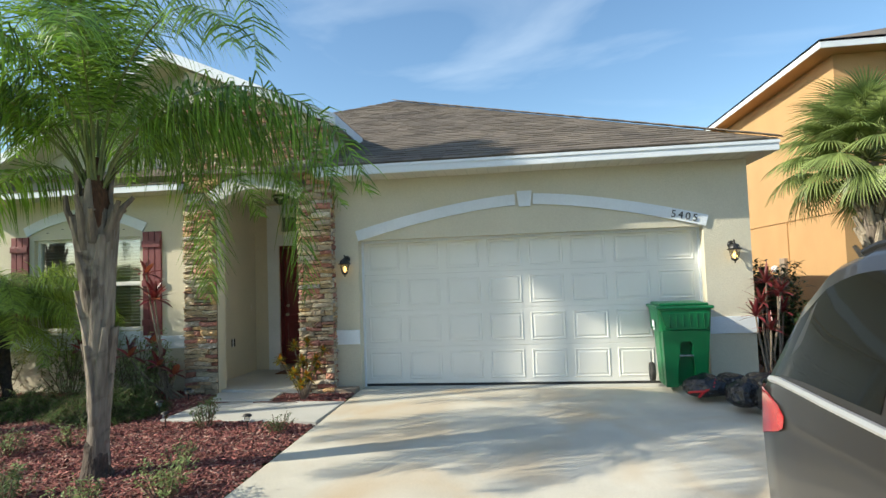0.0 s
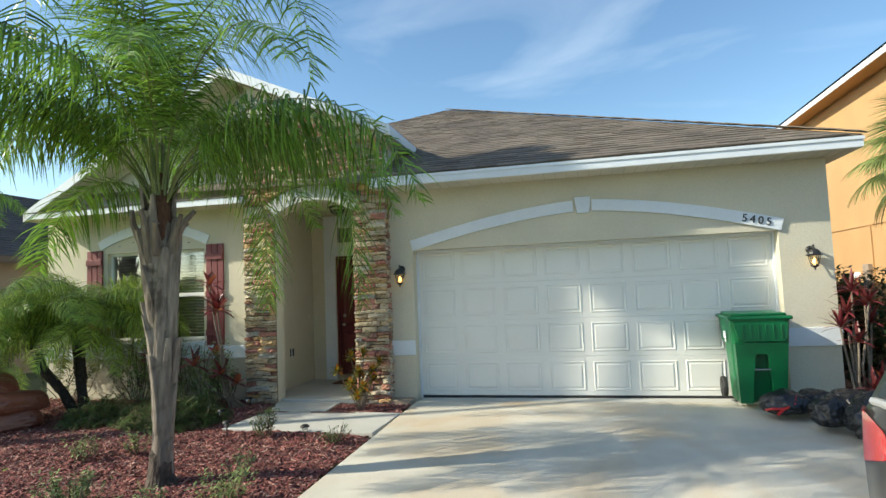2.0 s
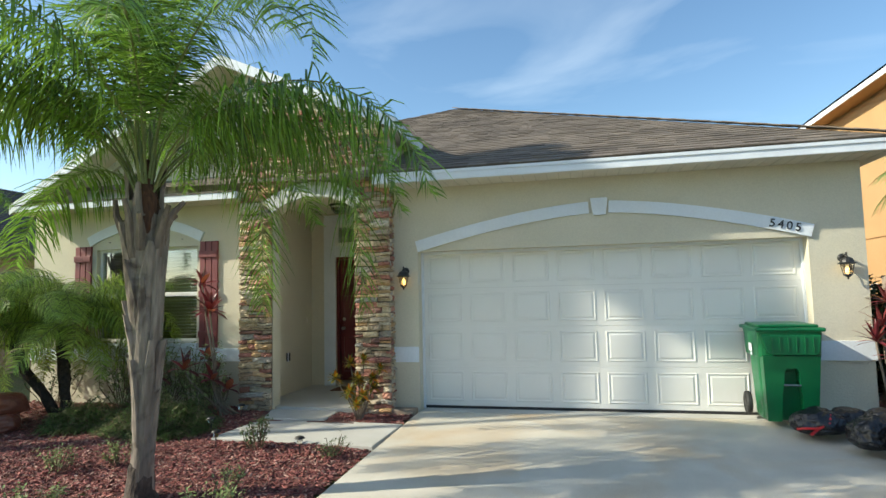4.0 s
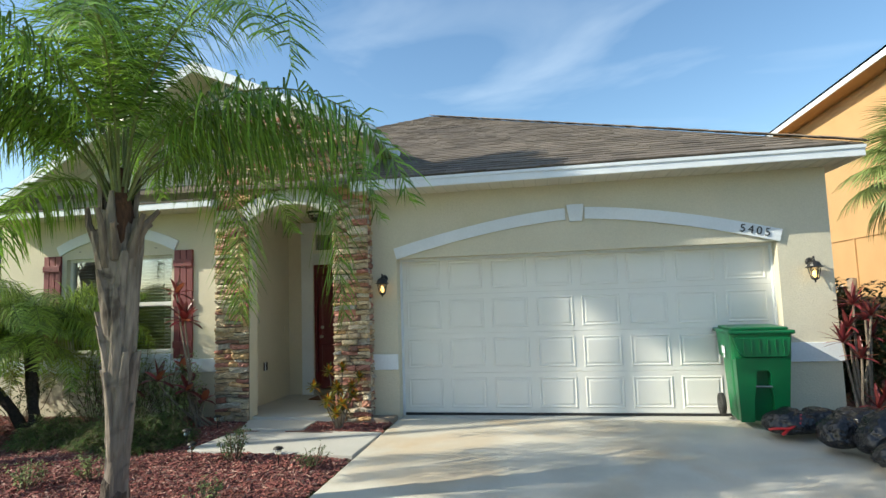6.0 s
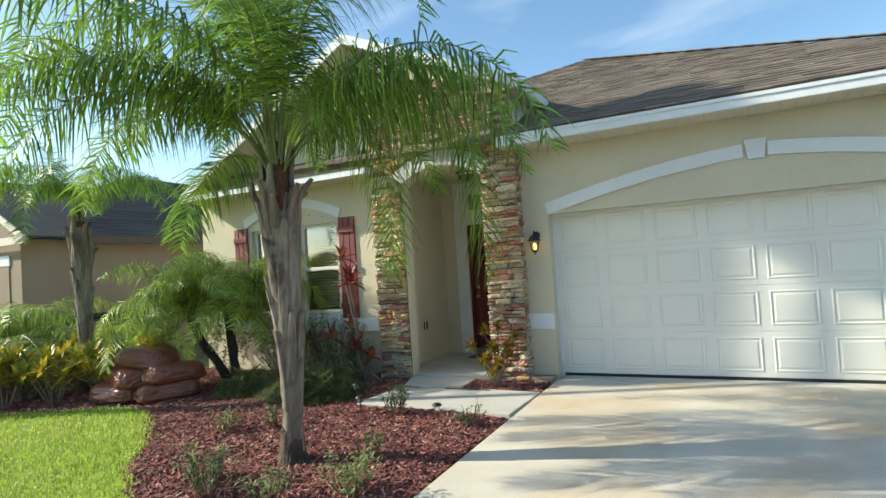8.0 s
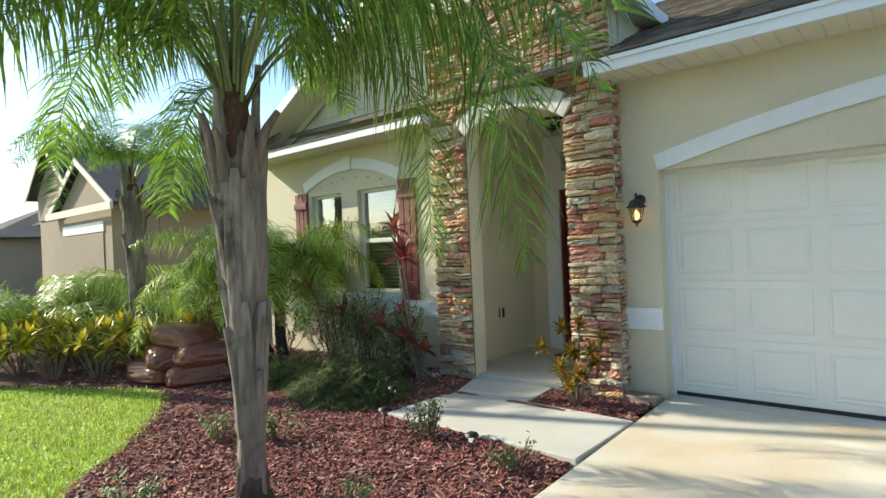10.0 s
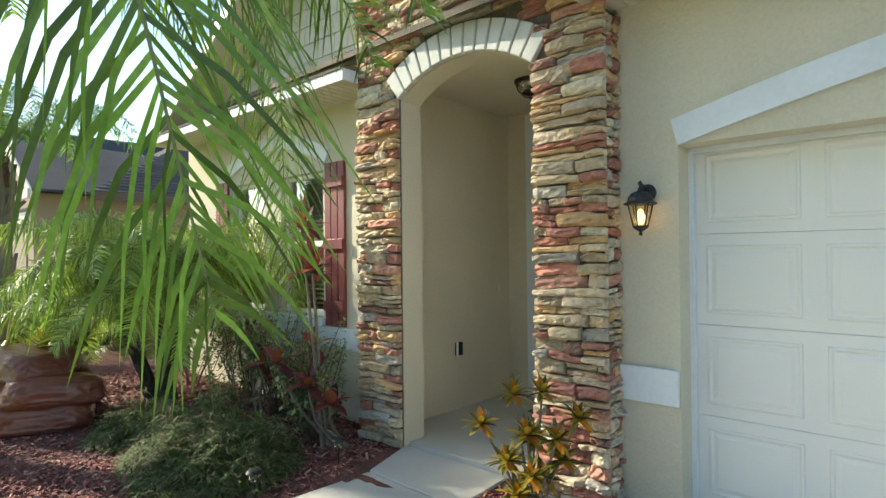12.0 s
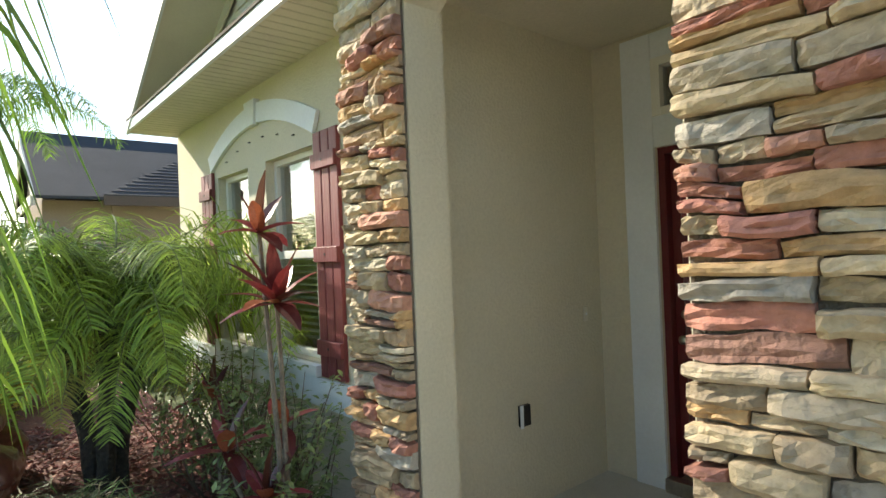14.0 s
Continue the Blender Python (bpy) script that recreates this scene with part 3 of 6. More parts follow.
bm = boxes((-4.29, DX0 - 0.002, BY - 0.03, BY - 0.001, 0.03, 3.03), (DX1 + 0.002, -2.84, BY - 0.03, BY - 0.001, 0.03, 3.03),
           (DX0, DX1, BY - 0.028, BY - 0.001, DZ1, TZ0), (DX0, DX1, BY - 0.028, BY - 0.001, TZ1, 3.03), bevel=0.003)
structure(part("door_casing", bm, M_WHITE), "off-white door and transom surround", "trim")
tr = tagged(new("transom_window"), "white framed transom window above the door", "window", kind="structure")
f = part("window_frame", boxes((DX0, DX0 + 0.06, BY - 0.035, BY + 0.06, TZ0, TZ1), (DX1 - 0.06, DX1, BY - 0.035, BY + 0.06, TZ0, TZ1),
                               (DX0 + 0.06, DX1 - 0.06, BY - 0.035, BY + 0.06, TZ0, TZ0 + 0.055), (DX0 + 0.06, DX1 - 0.06, BY - 0.035, BY + 0.06, TZ1 - 0.055, TZ1), bevel=0.004), M_GDOOR, tr)
p = part("pane", boxes((DX0 + 0.06, DX1 - 0.06, BY + 0.02, BY + 0.026, TZ0 + 0.055, TZ1 - 0.055)), M_GLASS, f)
bm = boxes((-3.95, -3.15, 9.95, 10.35, 0.03, 0.045), bevel=0.004)
M_MAT = mat("coir", (0.20, 0.09, 0.04), (0.14, 0.06, 0.03), 14, 0.95, bump=0.8, bump_scale=120, fine=0.3)
tagged(part("doormat", bm, M_MAT), "brown coir doormat on the porch floor", "doormat")
# outlet on the porch wall
ou = thing("outlet_cover", "black weatherproof outlet box on the porch wall", "outlet", (-4.54, 9.62, 0.62))
part("box", boxes((0.001, 0.03, -0.045, 0.045, -0.065, 0.065), bevel=0.006), M_DARK, ou)
part("plate", boxes((0.031, 0.036, -0.058, -0.03, -0.07, 0.07)), M_WHITE, ou, "white plate edge")

db = thing("doorbell", "small cream doorbell button on the porch wall", "doorbell", (-4.54, 10.30, 1.18))
part("plate", boxes((0.001, 0.012, -0.02, 0.02, -0.05, 0.05), bevel=0.003), M_SOFFIT, db)
part("button", boxes((0.0125, 0.017, -0.008, 0.008, -0.008, 0.008)), M_WHITE, db)
for k in range(6):
    xx = -7.30 + 0.27 * k
    tagged(part("light_clip", boxes((xx, xx + 0.035, LY - 0.012, LY - 0.001, 2.50 + 0.12 * math.sin(math.pi * (k + 0.5) / 6), 2.508 + 0.12 * math.sin(math.pi * (k + 0.5) / 6))), M_DARK),
           "tiny dark light clip on the stucco under the arch", "clip", "light clips")
# voussoirs over the arch
NV = 13
a_half = math.asin(half / arc_r)
for k in range(NV):
    t0, t1 = -a_half + 2 * a_half * k / NV, -a_half + 2 * a_half * (k + 1) / NV
    t0, t1 = t0 + 0.006, t1 - 0.006
    r0, r1 = arc_r + 0.004, arc_r + 0.225
    cz = CRN - arc_r
    bm = bmesh.new()
    prism(bm, [(acx + r0 * math.sin(t0), cz + r0 * math.cos(t0)), (acx + r0 * math.sin(t1), cz + r0 * math.cos(t1)),
               (acx + r1 * math.sin(t1), cz + r1 * math.cos(t1)), (acx + r1 * math.sin(t0), cz + r1 * math.cos(t0))], SY - 0.05, SY - 0.001)
    bmesh.ops.bevel(bm, geom=list(bm.edges), offset=0.006, segments=1, affect="EDGES")
    part("voussoir", bm, M_VOUSS, bpy.data.objects["wall_entry"])

# gable shakes: rows of panels with grooves
shk = structure(new("shake_siding"), "cream shake siding on the gable", "siding")
z = 3.20
row = 0
while z < AP[1] - 0.35:
    h = 0.19
    xa, xb = AP[0] - (AP[1] - 0.2 - z - h) / SLOPE_W, AP[0] + (AP[1] - 0.2 - z - h) / SLOPE_E
    x = max(xa, -8.4) + (0.0 if row % 2 else 0.11)
    while x < min(xb, -2.5):
        wd = rnd(0.14, 0.30)
        if x < -4.74:
            me = bmesh.new()
            vs = box(me, x, min(x + wd - 0.008, -4.72), -0.018, 0, z, z + h - 0.003)
            for v in vs:
                v.co.y += LY + 0.016 - (0.010 if v.co.z < z + 0.05 and v.co.y < -0.01 else 0)
            part("shake", me, M_SIDING, shk)
        elif z > 4.28:
            me = bmesh.new()
            box(me, max(x, -4.68), min(x + wd - 0.008, -2.5), SY - 0.02, SY - 0.002, z, z + h - 0.003)
            part("shake", me, M_SIDING, shk)
        x += wd
    z += h
    row += 1

# soffit grooves: thin dark vent lines across
bm = bmesh.new()
x = -2.5
while x < RE - 0.1:
    box(bm, x, x + 0.012, EY + 0.02, GY - 0.01, 3.069, 3.0742)
    x += 0.15
x = -8.6
while x < -4.75:
    box(bm, x, x + 0.010, RK + 0.02, LY - 0.01, 3.0405, 3.0443)
    x += 0.10
M_GROOVE = mat("soffit_groove", (0.60, 0.57, 0.48), (0.56, 0.53, 0.45), 6, 0.8, fine=0.05)
structure(part("soffit_ribs", bm, M_GROOVE), "ribs of the vented soffit", "trim")
# drip edge under the shingles
bm = boxes((-2.56, RE + 0.01, EY - 0.035, EY - 0.021, 3.172, 3.212))
structure(part("drip_edge", bm, M_FASCIA), "white metal drip edge", "trim")

# house number
M_BLACK = mat("black_paint", (0.012, 0.012, 0.012), (0.02, 0.02, 0.02), 10, 0.5, fine=0.1)
hn = thing("house_number", "black metal house number digits on the arch trim", "house number", (2.545, GY - 0.034, 2.315))
dg = bpy.context.evaluated_depsgraph_get()
for k, ch in enumerate("5405"):
    cu = bpy.data.curves.new("digit_curve", "FONT")
    cu.body, cu.size, cu.extrude, cu.align_x = ch, 0.142, 0.008, "CENTER"
    tmp = bpy.data.objects.new("digit_curve", cu)
    scene.collection.objects.link(tmp)
    bpy.context.view_layer.update()
    me = bpy.data.meshes.new_from_object(tmp.evaluated_get(bpy.context.evaluated_depsgraph_get()))
    bpy.data.objects.remove(tmp)
    me.materials.clear()
    me.materials.append(M_BLACK)
    d = new("digit", me)
    d.parent = hn
    d.matrix_basis = pose(-0.12 + 0.094 * k, 0, -0.022 * k, 90, 10, 0)
    d["label"] = "digit " + ch

# ---- wall lanterns ----
M_LAMPGLASS = glassy("lamp_glass", (1.0, 0.95, 0.85), 0.08)
M_BULB = glow("bulb_glow", (1.0, 0.62, 0.22), 2.2)


def lantern(x, y, z, group="wall lanterns"):
    t = thing("wall_lantern", "black metal coach lantern, lit, on the stucco wall", "wall lamp", (x, y, z), group=group)
    bm = bmesh.new()
    lathe(bm, [(0.062, 0.0), (0.062, 0.012), (0.045, 0.022), (0.02, 0.03)], 18)
    bmesh.ops.transform(bm, matrix=pose(0, 0, 0.10, 90, 0, 0), verts=bm.verts)
    part("wall_plate", bm, M_DARK, t, smooth=True)
    bm = bmesh.new()
    tube(bm, [(0, -0.02, 0.10), (0, -0.06, 0.135), (0, -0.10, 0.14), (0, -0.13, 0.115), (0, -0.13, 0.085)], [0.016, 0.018, 0.018, 0.016, 0.014], 8)
    part("arm", bm, M_DARK, t, smooth=True)
    bm = bmesh.new()
    lathe(bm, [(0.006, 0.195), (0.014, 0.185), (0.014, 0.170), (0.007, 0.160), (0.016, 0.140), (0.02, 0.12)][::-1], 12, (0, -0.13, -0.02))
    part("finial", bm, M_DARK, t, smooth=True)
    bm = bmesh.new()
    lathe(bm, [(0.108, 0.012), (0.114, 0.020), (0.088, 0.034), (0.080, 0.060), (0.064, 0.088), (0.03, 0.105)], 12, (0, -0.13, 0))
    part("roof", bm, M_DARK, t)
    for k in range(6):
        a = math.pi / 6 + k * math.pi / 3
        bm = bmesh.new()
        tube(bm, [(0.082 * math.cos(a), -0.13 + 0.082 * math.sin(a), 0.02), (0.048 * math.cos(a), -0.13 + 0.048 * math.sin(a), -0.135)], 0.0055, 5)
        part("cage_bar", bm, M_DARK, t)
    bm = bmesh.new()
    lathe(bm, [(0.046, -0.135), (0.079, 0.018), (0.0785, 0.018), (0.0455, -0.134)], 6, (0, -0.13, 0))
    g1 = part("glass", bm, M_LAMPGLASS, t)
    g1.visible_shadow = False
    bm = bmesh.new()
    lathe(bm, [(0.006, -0.20), (0.014, -0.19), (0.008, -0.175), (0.03, -0.16), (0.052, -0.145), (0.054, -0.132)], 12, (0, -0.13, 0))
    part("bottom_cap", bm, M_DARK, t, smooth=True)
    bm = bmesh.new()
    lathe(bm, [(0.012, -0.125), (0.028, -0.10), (0.030, -0.07), (0.018, -0.035), (0.008, -0.02)], 12, (0, -0.13, 0))
    part("bulb", bm, M_BULB, t, "glowing warm bulb", smooth=True)
    t.scale = (0.86, 0.86, 0.86)
    return t


lantern(-2.25, GY, 1.825)
lantern(3.17, GY, 1.82)
# porch ceiling lantern
pl = thing("porch_lamp", "black flush lantern on the porch ceiling", "ceiling lamp", (-3.60, 9.55, 3.06))
bm = bmesh.new()
lathe(bm, [(0.14, -0.03), (0.15, -0.02), (0.15, -0.001), (0.10, -0.001)], 20)
part("canopy", bm, M_DARK, pl)
bm = bmesh.new()
for k in range(4):
    a = math.pi / 4 + k * math.pi / 2
    tube(bm, [(0.13 * math.cos(a), 0.13 * math.sin(a), -0.03), (0.12 * math.cos(a), 0.12 * math.sin(a), -0.09), (0.06 * math.cos(a), 0.06 * math.sin(a), -0.145), (0, 0, -0.155)], 0.007, 6)
part("cage", bm, M_DARK, pl)
bm = bmesh.new()
lathe(bm, [(0.03, -0.14), (0.085, -0.115), (0.115, -0.07), (0.12, -0.031)], 20)
part("bowl", bm, M_LAMPGLASS, pl, smooth=True)

# ---- walk ----
bm = bmesh.new()
prism(bm, [(-4.11, 7.02), (-2.11, 6.93), (-2.095, 7.97), (-3.17, 8.02), (-4.05, 8.05)], -0.1, -0.012, axis="z")
bmesh.ops.bevel(bm, geom=list(bm.edges), offset=0.006, segments=1, affect="EDGES")
structure(part("walkway", bm, M_WALK), "pale concrete walkway slab", "walkway")
bm = bmesh.new()
prism(bm, [(-4.05, 8.06), (-3.175, 8.03), (-3.22, 8.61), (-4.24, 8.61)], -0.1, -0.004, axis="z")
bmesh.ops.bevel(bm, geom=list(bm.edges), offset=0.006, segments=1, affect="EDGES")
structure(part("walkway", bm, M_WALK), "pale concrete walkway slab before the porch", "walkway")
M_PAVER = mat("paver", (0.36, 0.29, 0.22), (0.28, 0.22, 0.17), 12, 0.9, bump=0.5, bump_scale=60, fine=0.15)
tagged(part("edging_paver", boxes((-2.44, -2.10, 8.53, 8.73, -0.05, 0.045), bevel=0.01), M_PAVER), "tan concrete paver lying against the wall", "paver")

# ---- neighbours ----
nr = thing("tan_house", "two-storey tan stucco house with white eaves", "house", (6.72, 12.7, -0.2))
part("wall", boxes((0, 12, 0, 14, -0.2, 6.05)), M_ORANGE, nr)
part("fascia", boxes((-0.45, 12.5, -0.45, -0.42, 6.0, 6.17), (-0.45, -0.42, -0.42, 14.4, 6.0, 6.17)), M_FASCIA, nr, "white eave fascia")
part("soffit", boxes((-0.42, 12.4, -0.42, -0.002, 6.0, 6.02), (-0.42, -0.002, -0.002, 14.4, 6.0, 6.02)), M_ORANGE, nr)
bm = bmesh.new()
roof_plane(bm, [(-0.45, -0.45, 6.17), (12.5, -0.45, 6.17), (6, 6, 8.9)])
roof_plane(bm, [(-0.45, -0.45, 6.17), (6, 6, 8.9), (6, 8, 8.9), (-0.45, 14.4, 6.17)])
roof_plane(bm, [(12.5, -0.45, 6.17), (12.5, 14.4, 6.17), (6, 8, 8.9), (6, 6, 8.9)])
roof_plane(bm, [(-0.45, 14.4, 6.17), (6, 8, 8.9), (12.5, 14.4, 6.17)])
part("roof", bm, M_SHINGLE, nr, "brown shingle roof")
part("band", boxes((-0.025, -0.002, -0.02, 14, 2.84, 2.885), (-0.025, 12, -0.025, -0.002, 2.84, 2.885)), M_ORANGE, nr)
part("conduit", boxes((-0.03, -0.005, 2.35, 2.38, 0.2, 2.84)), M_ORANGE, nr)
part("meter_box", boxes((-0.09, -0.002, 2.46, 2.72, 1.2, 1.98), bevel=0.01), M_PAVER, nr, "brown electric meter box")
bm = bmesh.new()
lathe(bm, [(0.09, 0), (0.09, 0.06), (0.07, 0.10), (0.03, 0.12)], 14)
bmesh.ops.transform(bm, matrix=pose(0, 3.1, 1.72, 0, -90, 0), verts=bm.verts)
part("meter", bm, M_WHITE, nr, "white round meter")
part("garage_door", boxes((1.2, 6.1, -0.02, -0.002, 0, 2.15)), M_GDOOR, nr, "white garage door")
nl = lantern(7.25, 12.70, 2.1)

nlh = thing("beige_house", "single-storey beige house with grey shingle roof", "house", (-13.3, 8.0, 0))
part("wall", boxes((-7.5, 0, 1.0, 13, -0.2, 2.75), (-3.4, 0, 0, 0.99, -0.2, 2.75), (-6.0, -3.41, 0.3, 0.99, -0.2, 2.75)), M_BEIGE2, nlh)
bm = bmesh.new()
roof_plane(bm, [(0.45, 0.8, 2.78), (0.45, 13.4, 2.78), (-3.7, 9.0, 5.1), (-3.7, 4.9, 5.1)])
roof_plane(bm, [(-8, 0.6, 2.78), (0.45, 0.8, 2.78), (-3.7, 4.9, 5.1)])
roof_plane(bm, [(-8, 0.6, 2.78), (-3.7, 4.9, 5.1), (-3.7, 9, 5.1), (-8, 13.4, 2.78)])
roof_plane(bm, [(0.45, 13.4, 2.78), (-8, 13.4, 2.78), (-3.7, 9, 5.1)])
part("roof", bm, M_SHINGLE_G, nlh, "dark grey shingle roof")
bm = bmesh.new()
for k in range(30):
    u0, u1 = k / 30, (k + 1) / 30
    a0, a1 = Vector((0.46, 0.8, 2.80)).lerp(Vector((-3.7, 4.9, 5.12)), u0), Vector((0.46, 13.4, 2.80)).lerp(Vector((-3.7, 9.0, 5.12)), u0)
    b0, b1 = Vector((0.46, 0.8, 2.80)).lerp(Vector((-3.7, 4.9, 5.12)), u1), Vector((0.46, 13.4, 2.80)).lerp(Vector((-3.7, 9.0, 5.12)), u1)
    up = Vector((0, 0, 0.022))
    q = [bm.verts.new(v) for v in (a0, a1, a1 + up, a0 + up, b1, b0)]
    bm.faces.new((q[0], q[1], q[2], q[3]))
    bm.faces.new((q[3], q[2], q[4], q[5]))
tagged(part("shingle_layer", bm, M_SHINGLE_G, nlh), kind="stuff")
for cx, hw, zz, top, y0, y1 in ((-1.65, 2.1, 2.78, 3.95, -0.12, 3.6), (-4.6, 1.8, 3.4, 4.75, 0.06, 4.6)):
    bm = bmesh.new()
    prism(bm, [(cx - hw, zz), (cx, top), (cx + hw, zz), (cx + hw, zz - 0.05), (cx, top - 0.05), (cx - hw, zz - 0.05)], y0, y1)
    part("gable_roof", bm, M_SHINGLE_G, nlh)
bm = bmesh.new()
prism(bm, [(-3.4, 2.75), (-1.65, 3.8), (0, 2.75)], 0.02, 0.2)
prism(bm, [(-6.0, 2.76), (-6.0, 3.45), (-4.6, 4.60), (-3.0, 3.42), (-3.0, 2.76)], 0.26, 3.0)
part("gable_wall", bm, M_BEIGE2, nlh)
bm = bmesh.new()
for cx, hw, zz, top, y0 in ((-1.65, 2.1, 2.78, 3.95, -0.15), (-4.6, 1.8, 3.4, 4.75, 0.03)):
    for sgn in (-1, 1):
        prism(bm, [(cx, top), (cx + sgn * hw, zz), (cx + sgn * hw, zz - 0.16), (cx, top - 0.16)], y0, y0 + 0.028)
box(bm, -3.75, 0.45, -0.185, -0.16, 2.62, 2.78)
part("rake_board", bm, M_SOFFIT, nlh, "pale gable boards")
part("fascia", boxes((0.43, 0.46, 0.8, 13.4, 2.64, 2.80)), mat("brown_fascia", (0.10, 0.07, 0.055), (0.08, 0.06, 0.045), 4, 0.6, fine=0.1), nlh, "dark brown eave fascia")
part("arch_trim", boxes((-3.0, -0.4, -0.03, -0.002, 2.2, 2.42)), M_WHITE, nlh)
part("garage_door", boxes((-2.95, -0.45, -0.02, -0.002, 0, 2.18)), M_BEIGE2, nlh, "beige garage door")
for k in range(2):
    wn_ = part("window", boxes((-5.6 + k * 1.0, -5.0 + k * 1.0, 0.96, 0.998, 0.9, 2.2)), M_SEAL, nlh, "dark window")
far = thing("grey_house", "distant grey-roofed single-storey house", "house", (-30, 9.5, 0))
part("wall", boxes((-9, 0, 0, 12, -0.2, 2.7)), M_BEIGE2, far)
bm = bmesh.new()
roof_plane(bm, [(0.5, -0.5, 2.75), (0.5, 12.5, 2.75), (-4.5, 8, 4.9), (-4.5, 4, 4.9)])
roof_plane(bm, [(-9.5, -0.5, 2.75), (0.5, -0.5, 2.75), (-4.5, 4, 4.9)])
roof_plane(bm, [(-9.5, -0.5, 2.75), (-4.5, 4, 4.9), (-4.5, 8, 4.9), (-9.5, 12.5, 2.75)])
part("roof", bm, M_SHINGLE_G, far)

# ---- plants ----
M_FROND = mat("palm_leaf", (0.20, 0.33, 0.046), (0.11, 0.215, 0.032), 3, 0.34, fine=0.2, per="island", per_amt=0.6, trans=0.42)
M_FROND_Y = mat("yellowing_leaf", (0.30, 0.26, 0.05), (0.20, 0.22, 0.05), 3, 0.5, fine=0.2, per="island", per_amt=0.3, trans=0.35)
M_RACHIS = mat("palm_stem", (0.16, 0.19, 0.06), (0.13, 0.15, 0.05), 6, 0.5, fine=0.15)
M_TRUNK = mat("palm_trunk", (0.285, 0.240, 0.203), (0.150, 0.120, 0.098), 7, 0.95, bump=1.0, bump_scale=34, fine=0.35, stretch=(1, 1, 0.14), stain=((0.09, 0.07, 0.058), 3.2, 0.54, 0.66))
M_BOOT = mat("palm_boot", (0.24, 0.19, 0.15), (0.13, 0.10, 0.08), 8, 0.95, bump=0.8, bump_scale=40, fine=0.3, stretch=(1, 1, 0.2))
M_ROOT = mat("palm_root", (0.10, 0.075, 0.06), (0.05, 0.038, 0.03), 14, 0.95, bump=1.0, bump_scale=50, fine=0.4, stretch=(1, 1, 0.4))
M_FIBRE = mat("palm_fibre", (0.12, 0.055, 0.03), (0.07, 0.035, 0.02), 12, 0.95, bump=0.9, bump_scale=60, fine=0.4, stretch=(1, 1, 0.15))
M_DARKTRUNK = mat("date_trunk", (0.055, 0.04, 0.03), (0.03, 0.024, 0.02), 14, 0.95, bump=1.0, bump_scale=40, fine=0.4)
M_PYGMY = mat("date_leaf", (0.36, 0.46, 0.09), (0.22, 0.34, 0.06), 3, 0.45, fine=0.2, per="island", per_amt=0.6, trans=0.4)
M_FAN = mat("fan_leaf", (0.29, 0.36, 0.12), (0.19, 0.26, 0.08), 3, 0.4, fine=0.2, per="island", per_amt=0.35, trans=0.3)


def frond_mesh(name, length, e0, e1, pairs, leaf, width, hang, material, seed, bare=0.16, side=0.9, stem=0.016, bend=1.0, hold=0.0, sag=0.16, lift=(-0.25, 0.45)):
    """A feather frond that leaves the origin towards +x at elevation e0 and bends to e1; its leaflets hang."""
    rg = random.Random(seed)
    n = 26
    pts, p, el = [Vector((0, 0, 0))], Vector((0, 0, 0)), []
    for k in range(n):
        u = min(1.0, max(0.0, (k + 0.5) / n - hold) / (bend - hold))
        e = radians(e0 + (e1 - e0) * u ** 1.1)
        el.append(e)
        p = p + Vector((math.cos(e), 0.0, math.sin(e))) * (length / n)
        pts.append(p)
    vs, fs, mi = [], [], []
    rings = []
    for k, q in enumerate(pts):
        r = stem * (1 - 0.85 * k / n)
        e = el[min(k, n - 1)]
        up, sd = Vector((-math.sin(e), 0, math.cos(e))), Vector((0, 1, 0))
        b = len(vs)
        vs += [q + up * r * 0.7, q + sd * r, q - up * r * 0.7, q - sd * r]
        rings.append(b)
    for a, b in zip(rings, rings[1:]):
        for k in range(4):
            fs.append((a + k, a + (k + 1) % 4, b + (k + 1) % 4, b + k))
            mi.append(1)
    for i in range(pairs):
        u = bare + (1 - bare) * (i + rg.random() * 0.5) / pairs
        f = u * n
        k = min(int(f), n - 1)
        base = pts[k].lerp(pts[k + 1], f - k)
        e = el[k]
        fwd = Vector((math.cos(e), 0, math.sin(e)))
        up = Vector((-math.sin(e), 0, math.cos(e)))
        prof = math.sin(math.pi * min(1.0, 0.18 + 0.80 * (u - bare) / (1 - bare))) ** 0.6
        for s in (-1, 1):
            ll = leaf * prof * rg.uniform(0.8, 1.15)
            rise = rg.uniform(*lift)
            d = (fwd * rg.uniform(0.25, 0.6) + Vector((0, s, 0)) * side + up * rise).normalized()
            g = Vector((0, 0, -1))
            q0 = base
            segs = 3
            prev = None
            wv = fwd.cross(d).cross(d)
            wv = wv.normalized() if wv.length > 1e-4 else up
            hg = hang * rg.uniform(0.6, 1.4) * (sag + (1 - sag) * max(0.0, math.cos(e)))
            for j in range(segs + 1):
                w = width * (0.75, 1.0, 0.75, 0.06)[j] * 0.5
                b = len(vs)
                vs += [q0 + wv * w, q0 - wv * w]
                if prev is not None:
                    fs.append((prev, prev + 1, b + 1, b))
                    mi.append(0)
                prev = b
                dd = (d + g * hg * (j + 0.6) * 0.62).normalized()
                q0 = q0 + dd * (ll / segs)
    me = bpy.data.meshes.new(name)
    me.from_pydata([tuple(v) for v in vs], [], fs)
    me.materials.append(material)
    me.materials.append(M_RACHIS)
    me.polygons.foreach_set("material_index", mi)
    me.update()
    return me


def add_frond(me, parent, z, az, x=0.0, y=0.0, tilt=0.0, s=1.0):
    o = new("frond", me)
    o.parent = parent
    o.matrix_basis = pose(x, y, z, tilt, 0, az) @ Matrix.Scale(s, 4)
    return o


